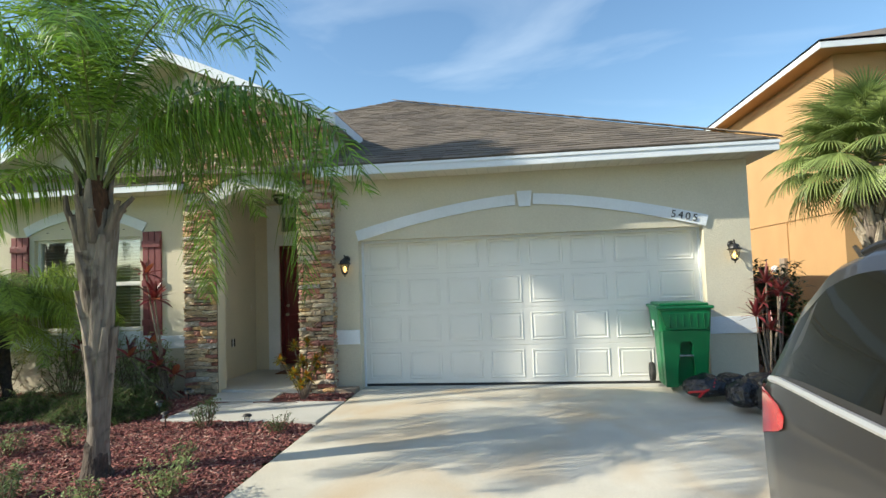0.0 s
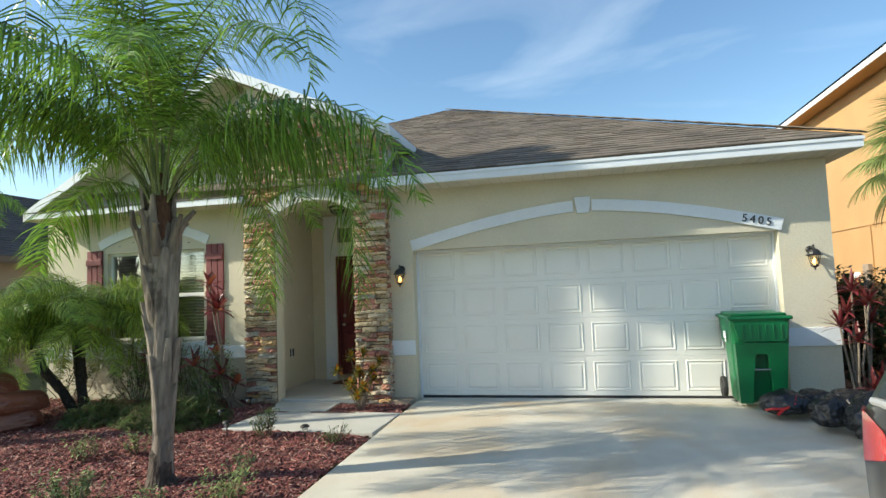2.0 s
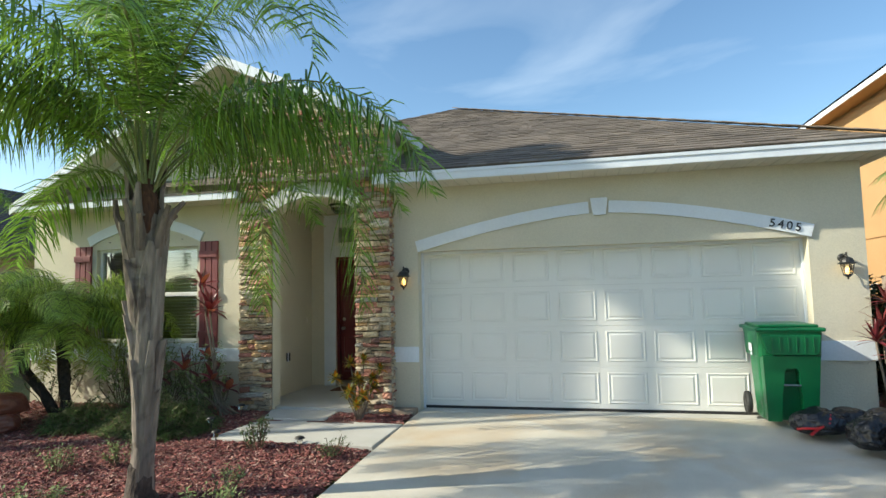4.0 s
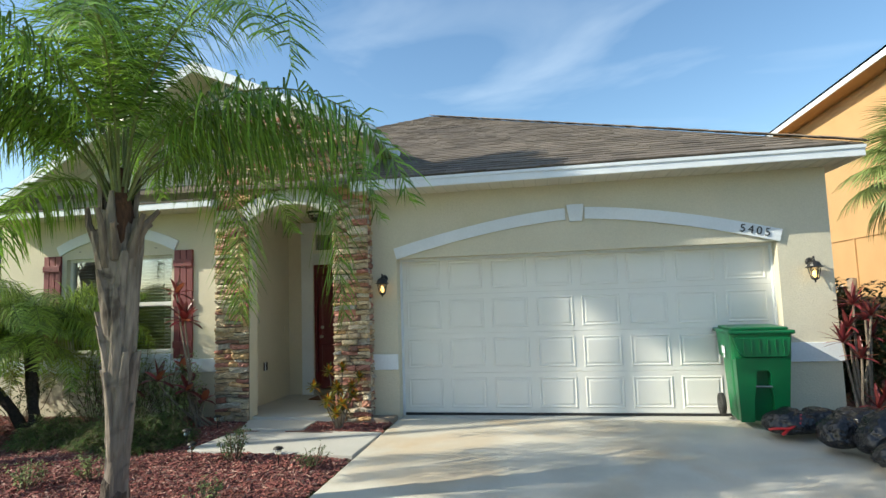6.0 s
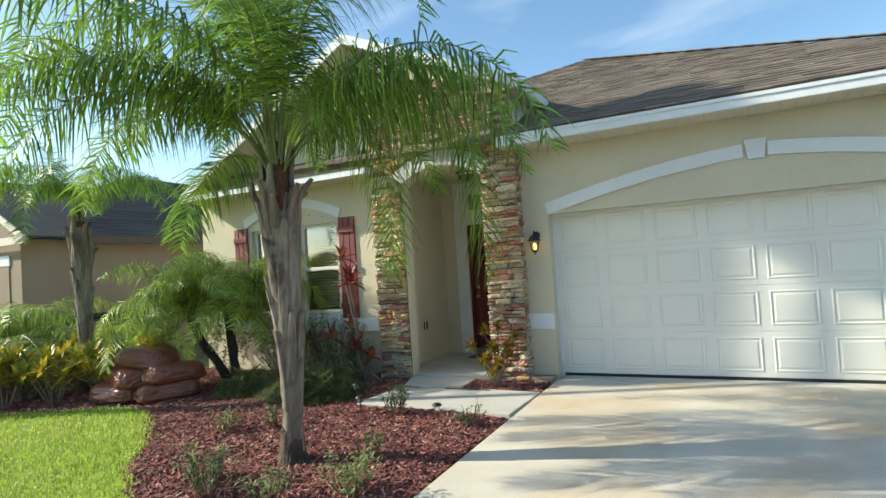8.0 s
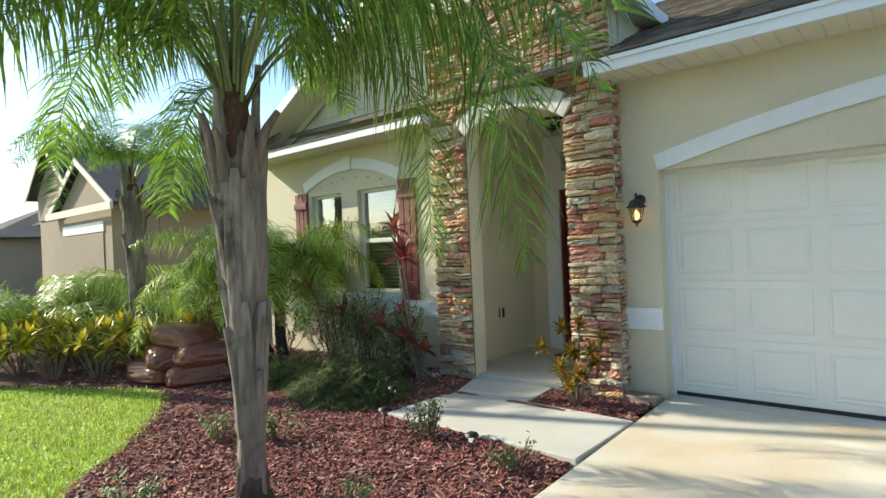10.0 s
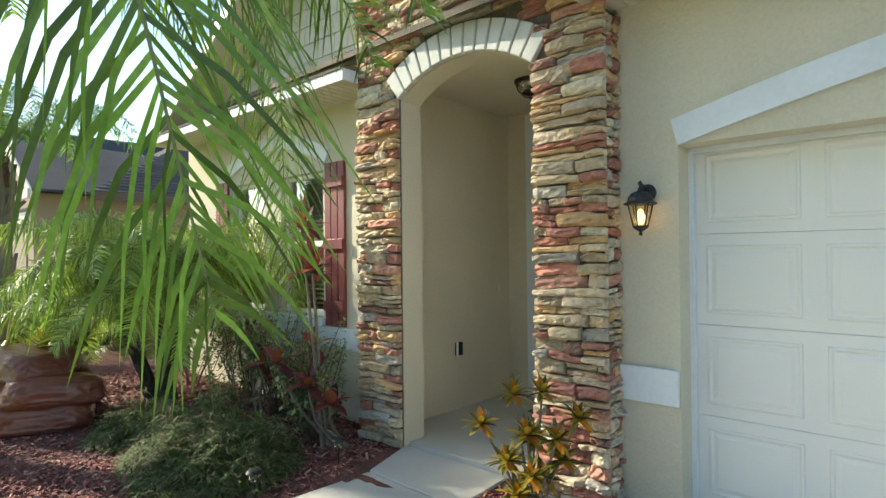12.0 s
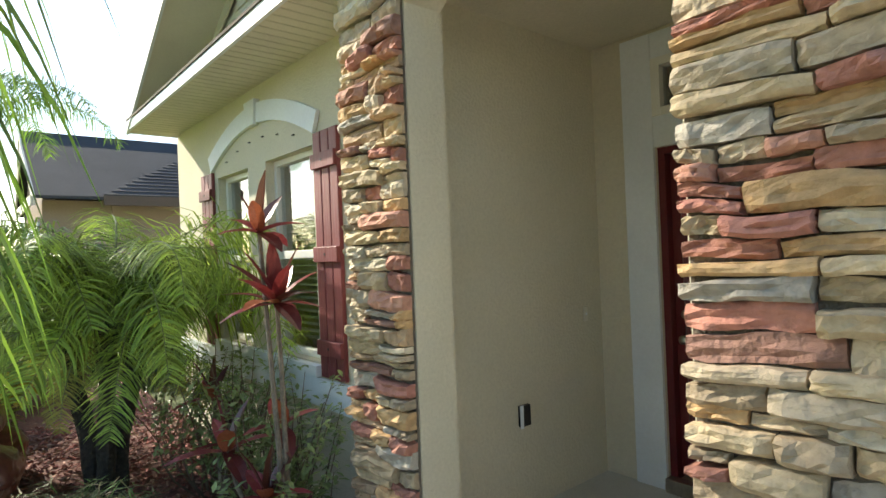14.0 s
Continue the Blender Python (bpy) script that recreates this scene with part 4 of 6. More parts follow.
QUEEN = {}
for key, (ln, e0, e1, hang, seed) in {"arch": (3.7, 76, -88, 1.5, 1), "arch2": (3.5, 70, -86, 1.6, 2), "mid": (3.3, 76, -60, 1.4, 3),
                                      "high": (3.3, 86, -62, 1.3, 4), "arch3": (3.3, 66, -80, 1.5, 7), "low": (2.7, 44, -84, 1.7, 5), "spear": (2.7, 88, 35, 0.6, 6)}.items():
    QUEEN[key] = frond_mesh("queen_frond", ln, e0, e1, 104, 0.64, 0.018, hang, M_FROND, seed, bare=0.2, lift=(-0.5, 1.2), bend=0.82 if key in ("arch", "arch2") else 1.0)


QUEEN["hang"] = frond_mesh("queen_frond", 3.9, 75, -88, 118, 0.78, 0.0145, 2.0, M_FROND, 11, bare=0.2, lift=(-0.5, 0.5), side=0.62, bend=0.72, sag=0.5)
QUEEN["tower"] = frond_mesh("queen_frond", 4.3, 85, -86, 104, 0.62, 0.018, 1.3, M_FROND, 12, bare=0.22, lift=(-0.5, 1.2), bend=0.9, hold=0.28)


def queen_palm(x, y, z, crown, fronds, label, r0=0.084, r1=0.142, seed=3, group=""):
    rg = random.Random(seed)
    t = thing("queen_palm", label, "palm tree", (x, y, z), group=group)
    bm = bmesh.new()
    rings = []
    n, seg = 40, 28
    for i in range(n + 1):
        u = i / n
        zz = u * crown
        r = r0 * (1.18 - 0.22 * min(1, u * 6)) + (r1 - r0) * max(0.0, (u - 0.25) / 0.6) ** 1.2 * (1.0 if u < 0.86 else 1 - (u - 0.86) * 5.0)
        cx = 0.03 * math.sin(u * 4)
        ring = []
        for k in range(seg):
            a = 2 * math.pi * k / seg
            rr = r * (1 + 0.07 * noise.noise((math.cos(a) * 2, math.sin(a) * 2, zz * 1.3 + seed)) + 0.10 * noise.noise((math.cos(a) * 5, math.sin(a) * 5, zz * 3)))
            # old leaf bases wrap the stem in overlapping ridges
            ph = frac(u * 5.5 + k / seg * 1.0)
            rr += 0.022 * (1 - ph) * min(1, u * 3)
            ring.append(bm.verts.new((cx + rr * math.cos(a), rr * math.sin(a), zz)))
        rings.append(ring)
    for a, b in zip(rings, rings[1:]):
        for k in range(seg):
            bm.faces.new((a[k], a[(k + 1) % seg], b[(k + 1) % seg], b[k]))
    bm.faces.new(rings[0][::-1])
    bm.faces.new(rings[-1])
    part("trunk", bm, M_TRUNK, t, "grey fibrous trunk")
    bm = bmesh.new()
    lathe(bm, [(r0 * 1.75, -0.03), (r0 * 1.62, 0.03), (r0 * 1.36, 0.10), (r0 * 1.24, 0.20), (r0 * 1.12, 0.30), (r0 * 0.9, 0.34)], 30)
    for v in bm.verts:
        v.co += Vector(noise.noise_vector(v.co * 16)) * 0.022
    part("root_mass", bm, M_ROOT, t, "dark mass of roots at the foot")
    # old leaf bases: long split plates wrapped round the stem
    for k in range(26):
        a0 = k * 2.4 + rg.uniform(-0.2, 0.2)
        zb = crown * (0.10 + 0.80 * k / 26)
        h = rg.uniform(0.45, 0.85)
        wd = rg.uniform(0.9, 1.7)
        vs, fs = [], []
        rows, cols = 7, 6
        for i in range(rows + 1):
            u = i / rows
            uu = min(1.0, (zb + h * u) / crown)
            rad = r0 * (1.18 - 0.22 * min(1, uu * 6)) + (r1 - r0) * max(0.0, (uu - 0.25) / 0.6) ** 1.2 * (1.0 if uu < 0.86 else 1 - (uu - 0.86) * 3.2)
            half_w = wd * 0.5 * (1 - u ** 1.6 * 0.82)
            for j in range(cols + 1):
                v = j / cols * 2 - 1
                a = a0 + v * half_w + 0.10 * math.sin(u * 3 + k)
                rr = rad * 1.0 + (0.012 + 0.042 * u * u) * (0.35 + 0.65 * min(1.0, uu * 1.6)) + 0.010 * (1 - v * v) + 0.006 * noise.noise((a * 4, u * 5, k))
                if abs(v) > 0.99 or i == 0:
                    rr -= 0.030
                vs.append((0.03 * math.sin(uu * 4) + rr * math.cos(a), rr * math.sin(a), zb + h * u + 0.03 * noise.noise((a * 3, k, 0)) * u))
        for i in range(rows):
            for j in range(cols):
                q = i * (cols + 1) + j
                fs.append((q, q + 1, q + cols + 2, q + cols + 1))
        raw("leaf_base", vs, fs, M_TRUNK, t)
    # cut leaf stubs below the crown
    for k in range(8):
        a = k * 2.4 + 0.4
        zb = crown * rg.uniform(0.80, 0.96)
        ln = rg.uniform(0.28, 0.55)
        d = Vector((math.cos(a), math.sin(a), 0))
        p0 = d * (r1 * 0.78) + Vector((0, 0, zb - 0.15))
        bm = bmesh.new()
        pts = [p0, p0 + d * 0.04 + Vector((0, 0, ln * 0.4)), p0 + d * rg.uniform(0.06, 0.12) + Vector((0, 0, ln * 0.75)), p0 + d * rg.uniform(0.08, 0.20) + Vector((0, 0, ln))]
        rs = tube(bm, pts, [0.055, 0.042, 0.028, 0.020], 7)
        part("boot", bm, M_BOOT, t, "cut leaf stub")
    bm = bmesh.new()
    lathe(bm, [(r1 * 0.70, crown - 0.40), (r1 * 0.92, crown - 0.18), (r1 * 0.66, crown + 0.04), (r1 * 0.36, crown + 0.2), (0.03, crown + 0.38)], 18)
    for v in bm.verts:
        v.co += Vector(noise.noise_vector(v.co * 9)) * 0.03
    part("crown_shaft", bm, M_FIBRE, t, "brown fibrous crown base")
    for az, kind, dz, s in fronds:
        a = radians(az)
        add_frond(QUEEN[kind], t, crown + dz, az, 0.06 * math.cos(a), 0.06 * math.sin(a), rg.uniform(-14, 14), s)
    return t


queen_palm(-3.50, 5.22, gz(5.2) - 0.02, 2.50, [(11, "hang", 0.05, 0.90), (88, "hang", 0.05, 0.88), (50, "arch3", 0.05, 0.80), (70, "arch3", 0.08, 0.78), (-11, "tower", 0.15, 0.88), (160, "tower", 0.15, 0.95), (225, "tower", 0.15, 0.95),
           (280, "tower", 0.15, 0.8), (0, "arch3", 0.05, 1.0), (33, "arch3", 0.10, 0.9), (10, "arch3", 0.12, 0.86), (188, "arch3", 0.08, 0.95), (214, "arch3", 0.08, 0.95), (150, "high", 0.12, 0.85), (167, "low", 0.05, 0.85), (222, "mid", 0.1, 0.95), (262, "mid", 0.05, 0.95), (115, "mid", 0.1, 0.75),
           (130, "high", 0.2, 0.82), (240, "mid", 0.0, 0.9), (210, "high", 0.22, 1.0), (290, "spear", 0.25, 1.0), (175, "mid", 0.12, 0.95), (205, "mid", 0.02, 1.0), (330, "high", 0.2, 0.9), (100, "spear", 0.25, 1.0),
           (160, "spear", 0.2, 1.1), (305, "high", 0.15, 0.8), (20, "high", 0.2, 0.7), (70, "high", 0.2, 0.72)],
           "queen palm with a fibrous trunk in the mulch bed", group="queen palms")
queen_palm(-9.15, 6.80, -0.05, 2.62, [(a, k, 0.1, 0.60) for a, k in ((5, "high"), (50, "high"), (95, "mid"), (140, "mid"), (185, "high"), (230, "mid"), (275, "high"), (320, "high"), (345, "mid"), (25, "mid"), (210, "spear"), (300, "arch"), (250, "high"))],
           "queen palm beyond the yellow shrubs", 0.085, 0.125, seed=8, group="queen palms")

# pygmy date palm clump
PY = [frond_mesh("date_frond", 1.52, e0, e1, 92, 0.35, 0.010, 1.05, M_PYGMY, 20 + k, bare=0.14, side=0.8, stem=0.010, lift=(-0.6, 0.7)) for k, (e0, e1) in enumerate(((78, -70), (58, -84), (86, -40), (24, -82)))]
PY_Y = frond_mesh("date_frond_old", 1.3, 10, -85, 50, 0.23, 0.012, 0.6, M_FROND_Y, 31, bare=0.18, side=1.0, stem=0.010)
pd = thing("pygmy_date_palm", "multi-trunked pygmy date palm by the window", "palm", (-6.90, 7.74, gz(7.7)))
rg = random.Random(5)
for tx, ty, h, sd in ((-0.82, -0.10, 1.05, 0), (-0.12, 0.06, 1.22, 1), (-0.48, 0.34, 1.12, 2)):
    bm = bmesh.new()
    pts = [(0.05 * (sd - 1), 0.06 * (sd - 1), -0.05), (tx * 0.4, ty * 0.4, h * 0.3), (tx * 0.8, ty * 0.8, h * 0.65), (tx, ty, h)]
    tube(bm, pts, [0.070, 0.060, 0.062, 0.085], 12)
    bmesh.ops.subdivide_edges(bm, edges=bm.edges, cuts=2, use_grid_fill=True)
    for v in bm.verts:
        v.co += Vector(noise.noise_vector(v.co * 14)) * 0.03
    part("trunk", bm, M_DARKTRUNK, pd, "dark knobbly trunk")
    for k in range(18):
        az = k * 137.5 + sd * 40
        add_frond(PY[(k + sd) % 3 if k < 14 else 3], pd, h + 0.02, az, tx, ty, rg.uniform(-30, 30), rg.uniform(0.92, 1.30))
    for k in range(2):
        add_frond(PY_Y, pd, h - 0.05, 200 + 80 * k + 50 * sd, tx, ty, 0, 0.8)

# areca-like palm shrub beyond the yellow plants
ar = thing("areca_palm", "bushy green areca palm by the neighbouring house", "palm", (-11.8, 6.7, -0.03))
for k in range(34):
    add_frond(PY[k % 3], ar, 0.0 + 0.45 * rg.random(), k * 137.5, rg.uniform(-0.6, 0.6), rg.uniform(-0.5, 0.5), rg.uniform(-15, 15), rg.uniform(1.45, 1.75))
ar2 = thing("areca_palm", "yellow-green areca palm beside the neighbouring wall", "palm", (-11.0, 9.0, -0.03))
for k in range(18):
    add_frond(PY[k % 3] if k % 5 else PY_Y, ar2, 0.05 + 0.2 * rg.random(), k * 137.5, rg.uniform(-0.4, 0.4), rg.uniform(-0.4, 0.4), rg.uniform(-15, 15), rg.uniform(0.8, 1.15))


# blade leaves: a bent strap leaf
def strap(vs, fs, p, d, ln, w, droop, segs=4, fold=0.25):
    d = Vector(d).normalized()
    side = d.cross(Vector((0, 0, 1)))
    side = side.normalized() if side.length > 1e-3 else Vector((1, 0, 0))
    q = Vector(p)
    prev = None
    for j in range(segs + 1):
        u = j / segs
        ww = w * 0.5 * math.sin(math.pi * (0.12 + 0.86 * u)) ** 0.8
        nrm = side.cross(d).normalized()
        b = len(vs)
        vs += [tuple(q + side * ww + nrm * ww * fold), tuple(q), tuple(q - side * ww + nrm * ww * fold)]
        if prev is not None:
            fs += [(prev, prev + 1, b + 1, b), (prev + 1, prev + 2, b + 2, b + 1)]
        prev = b
        d = (d + Vector((0, 0, -droop / segs))).normalized()
        q = q + d * (ln / segs)


def tuft(n, ln, w, e_lo, e_hi, droop, seed, c=(0, 0, 0)):
    rg = random.Random(seed)
    vs, fs = [], []
    for k in range(n):
        a = k * 2.4 + rg.uniform(-0.3, 0.3)
        e = radians(e_lo + (e_hi - e_lo) * (k / max(1, n - 1)))
        strap(vs, fs, c, (math.cos(a) * math.cos(e), math.sin(a) * math.cos(e), math.sin(e)), ln * rg.uniform(0.75, 1.15), w * rg.uniform(0.8, 1.15), droop)
    return vs, fs


M_TI = mat("ti_leaf", (0.15, 0.025, 0.025), (0.09, 0.028, 0.024), 6, 0.35, fine=0.2, per="island", per_amt=0.4, trans=0.2,
           sub=[(0.20, 0.030, 0.030), (0.12, 0.024, 0.024), (0.32, 0.10, 0.045), (0.10, 0.045, 0.028), (0.25, 0.035, 0.045)])
M_CROTON = mat("croton_leaf", (0.10, 0.13, 0.02), (0.30, 0.18, 0.02), 9, 0.32, fine=0.2, per="island", per_amt=0.3, trans=0.15,
               sub=[(0.06, 0.09, 0.02), (0.44, 0.30, 0.03), (0.09, 0.11, 0.03), (0.55, 0.17, 0.02), (0.07, 0.10, 0.02), (0.20, 0.19, 0.03), (0.46, 0.34, 0.05)])
M_YELLOW = mat("yellow_leaf", (0.50, 0.40, 0.035), (0.26, 0.29, 0.045), 5, 0.4, fine=0.2, per="island", per_amt=0.3, trans=0.3,
               sub=[(0.62, 0.46, 0.03), (0.20, 0.26, 0.05), (0.46, 0.41, 0.05), (0.13, 0.19, 0.04), (0.58, 0.44, 0.035)])
M_LEAF = mat("shrub_leaf", (0.06, 0.10, 0.03), (0.09, 0.13, 0.045), 5, 0.45, fine=0.2, per="island", per_amt=0.4, trans=0.25)
M_LEAF_PALE = mat("pale_shrub_leaf", (0.25, 0.31, 0.12), (0.18, 0.24, 0.09), 5, 0.5, fine=0.2, per="island", per_amt=0.35, trans=0.25)
M_LEAF_DARK = mat("dark_shrub_leaf", (0.03, 0.06, 0.018), (0.045, 0.08, 0.025), 5, 0.35, fine=0.2, per="island", per_amt=0.4, trans=0.2)
M_FERN = mat("fern_needles", (0.06, 0.10, 0.028), (0.10, 0.10, 0.04), 3.0, 0.6, fine=0.25, per="island", per_amt=0.7, trans=0.25,
             sub=[(0.10, 0.18, 0.04), (0.19, 0.16, 0.08), (0.08, 0.15, 0.035), (0.23, 0.18, 0.11), (0.12, 0.20, 0.05)])
M_STEM = mat("grey_stem", (0.22, 0.18, 0.14), (0.15, 0.12, 0.09), 12, 0.9, bump=0.5, bump_scale=60, fine=0.25)
M_TWIG = mat("brown_twig", (0.16, 0.11, 0.075), (0.11, 0.08, 0.055), 12, 0.9, fine=0.25)


def ti_plant(x, y, stems, label, seed, wide=0.066):
    t = thing("ti_plant", label, "ti plant", (x, y, gz(y)), group="ti plants")
    for k, (dx, dy, h, ln, n) in enumerate(stems):
        bm = bmesh.new()
        tube(bm, [(0.04 * k, 0.03 * k, -0.03), (dx * 0.4, dy * 0.5, h * 0.4), (dx * 0.8, dy * 0.9, h * 0.75), (dx, dy, h)], [0.018, 0.015, 0.013, 0.012], 7)
        part("stem", bm, M_STEM, t)
        vs, fs = tuft(n + 3, ln, wide, -5, 84, 0.55, seed * 10 + k, (dx, dy, h))
        raw("leaf_tuft", vs, fs, M_TI, t)
    return t


ti_plant(-4.76, 8.16, [(-0.36, 0.06, 1.80, 0.30, 6), (-0.26, 0.10, 1.42, 0.32, 16), (-0.52, -0.10, 0.62, 0.30, 5), (-0.10, -0.06, 0.48, 0.26, 6), (-0.30, 0.12, 0.75, 0.24, 4), (0.10, 0.02, 0.34, 0.22, 5)], "red-leaved ti plant with bare grey stems by the stone pillar", 1, 0.092)
ti_plant(-5.95, 8.25, [(-0.28, 0.05, 0.70, 0.30, 6), (0.12, 0.0, 0.48, 0.26, 4)], "red-leaved ti plant among the window shrubs", 2)
ti_plant(3.42, 8.40, [(-0.12, 0.0, 0.95, 0.27, 14), (-0.02, 0.06, 1.12, 0.25, 12), (0.08, 0.12, 1.38, 0.27, 14), (0.22, 0.05, 1.25, 0.26, 12), (0.02, -0.08, 0.78, 0.24, 10), (0.16, -0.05, 0.22, 0.26, 10), (0.26, 0.0, 0.30, 0.24, 8)], "red-leaved ti plant at the corner of the garage", 3, 0.046)
ti_plant(3.75, 8.85, [(0.02, 0.0, 1.18, 0.26, 12), (0.14, 0.15, 0.95, 0.25, 10)], "red-leaved ti plant at the corner of the garage", 4, 0.046)


def croton(x, y):
    t = thing("croton", "croton with yellow, orange and green leaves by the stone pillar", "croton", (x, y, gz(y)))
    rg = random.Random(12)
    for k, (dx, dy, h) in enumerate(((-0.30, -0.10, 0.52), (-0.14, 0.02, 0.70), (0.04, 0.05, 0.74), (0.20, -0.06, 0.52), (-0.08, -0.14, 0.36), (0.10, -0.16, 0.32), (0.26, 0.08, 0.62), (0.0, -0.05, 0.50), (-0.16, -0.02, 0.30), (0.06, 0.04, 0.24), (0.18, 0.02, 0.38), (-0.04, 0.08, 0.44), (0.02, -0.18, 0.20))):
        bm = bmesh.new()
        tube(bm, [(dx * 0.1, dy * 0.1, -0.02), (dx * 0.5, dy * 0.5, h * 0.5), (dx, dy, h)], [0.010, 0.008, 0.006], 6)
        part("stem", bm, M_STEM, t)
        vs, fs = tuft(26, 0.125, 0.040, -25, 80, 0.35, 40 + k, (dx, dy, h))
        raw("leaf_tuft", vs, fs, M_CROTON, t)
    return t


croton(-2.74, 8.20)


def leafy(name, label, category, x, y, spread, h, stems, leaves, leaf, material, seed, stem_mat=None, group="", lw=0.45, kinky=0.12, low=0.25):
    """A shrub of thin forking stems with many small leaves along them."""
    rg = random.Random(seed)
    t = thing(name, label, category, (x, y, gz(y)), group=group)
    bm = bmesh.new()
    vs, fs = [], []
    for k in range(stems):
        a = rg.uniform(0, 2 * math.pi)
        rr = spread * math.sqrt(rg.random())
        tip = Vector((rr * math.cos(a), rr * math.sin(a), h * rg.uniform(0.55, 1.05)))
        b0 = Vector((tip.x * 0.25, tip.y * 0.25, -0.02))
        mid = b0.lerp(tip, 0.5) + Vector((rg.uniform(-1, 1), rg.uniform(-1, 1), rg.uniform(-0.3, 0.5))) * kinky * h
        pts = [b0, b0.lerp(mid, 0.5) + Vector((rg.uniform(-1, 1), rg.uniform(-1, 1), 0)) * kinky * h * 0.4, mid, mid.lerp(tip, 0.5), tip]
        tube(bm, pts, [0.007, 0.006, 0.005, 0.004, 0.002], 5)
        for j in range(leaves):
            u = low + (1 - low) * rg.random() ** 0.7
            i = min(int(u * 4), 3)
            p = pts[i].lerp(pts[i + 1], u * 4 - i) + Vector((rg.uniform(-1, 1), rg.uniform(-1, 1), rg.uniform(-1, 1))) * leaf * 0.7
            aa, e = rg.uniform(0, 6.28), rg.uniform(-0.4, 1.0)
            strap(vs, fs, p, (math.cos(aa) * math.cos(e), math.sin(aa) * math.cos(e), math.sin(e)), leaf * rg.uniform(0.6, 1.2), leaf * lw, 0.5, 2)
    part("woody_stem", bm, stem_mat or M_TWIG, t)
    raw("foliage", vs, fs, material, t)
    return t


for k, (x, y, sp, h, st, lv) in enumerate(((-6.45, 8.32, 0.46, 1.0, 24, 34), (-5.85, 8.42, 0.44, 1.05, 26, 36), (-5.28, 8.35, 0.40, 0.92, 24, 32), (-7.9, 8.45, 0.5, 0.8, 14, 26), (-4.95, 8.22, 0.30, 0.62, 20, 30))):
    leafy("shrub", "sparse leggy shrub with small leaves under the window", "shrub", x, y, sp, h, st, lv, 0.066, M_LEAF if k == 3 else M_LEAF_PALE, 60 + k, group="window shrubs")
for k, (x, y, sp, h, st, lv) in enumerate(((-3.62, 4.40, 0.26, 0.34, 16, 26), (-2.55, 4.75, 0.28, 0.36, 18, 26), (-3.02, 4.42, 0.2, 0.26, 12, 22), (-3.34, 6.72, 0.17, 0.34, 16, 26),
                                           (-4.45, 6.05, 0.22, 0.26, 12, 20), (-3.95, 4.62, 0.24, 0.30, 14, 22), (-2.42, 6.60, 0.2, 0.18, 18, 8), (-4.9, 5.75, 0.22, 0.26, 12, 18), (-2.9, 5.5, 0.16, 0.2, 10, 14))):
    leafy("small_plant", "small bushy plant set in the red mulch" if k != 6 else "dry grassy tuft beside the walkway", "plant", x, y, sp, h, st, lv, 0.042, M_LEAF_PALE if k % 3 else M_LEAF, 80 + k, group="bed plants", kinky=0.08)
for k, (x, y, sp, h, st, lv) in enumerate(((4.05, 9.65, 0.48, 1.6, 46, 80), (4.45, 9.05, 0.5, 1.0, 36, 60))):
    leafy("shrub", "dense dark green shrub beside the house" if k == 0 else "light green leafy shrub beside the house", "shrub", x, y, sp, h, st, lv, 0.11, M_LEAF_DARK if k == 0 else M_LEAF, 100 + k, group="side yard shrubs", low=0.1)
leafy("shrub", "dark hedge shrub before the neighbouring house", "shrub", -15.2, 7.6, 1.0, 0.9, 40, 60, 0.09, M_LEAF_DARK, 110, group="hedge")
leafy("shrub", "dark hedge shrub before the neighbouring house", "shrub", -13.6, 7.2, 0.8, 0.7, 30, 60, 0.09, M_LEAF_DARK, 111, group="hedge")

# yellow-leaved bed plants
for k, (x, y) in enumerate(((-8.35, 6.55), (-8.85, 6.15), (-9.35, 5.75), (-9.55, 6.95), (-9.75, 6.2), (-10.3, 5.6), (-10.4, 6.5), (-11.1, 5.9), (-8.0, 7.05))):
    t = thing("croton_shrub", "bright yellow and green leaved croton shrub at the lawn's edge", "shrub", (x, y, gz(y)), rz=40 * k, group="yellow shrubs")
    rg2 = random.Random(140 + k)
    bm = bmesh.new()
    vs, fs = [], []
    for j in range(11):
        a, rr = rg2.uniform(0, 6.28), 0.42 * math.sqrt(rg2.random())
        tip = (rr * math.cos(a), rr * math.sin(a), rg2.uniform(0.3, 0.68))
        tube(bm, [(tip[0] * 0.2, tip[1] * 0.2, -0.02), (tip[0] * 0.6, tip[1] * 0.6, tip[2] * 0.5), tip], [0.012, 0.010, 0.007], 5)
        v2, f2 = tuft(15, 0.25, 0.072, -15, 82, 0.4, 200 + 13 * k + j, tip)
        o = len(vs)
        vs += v2
        fs += [tuple(i + o for i in f) for f in f2]
    part("woody_stem", bm, M_STEM, t)
    raw("foliage", vs, fs, M_YELLOW, t)


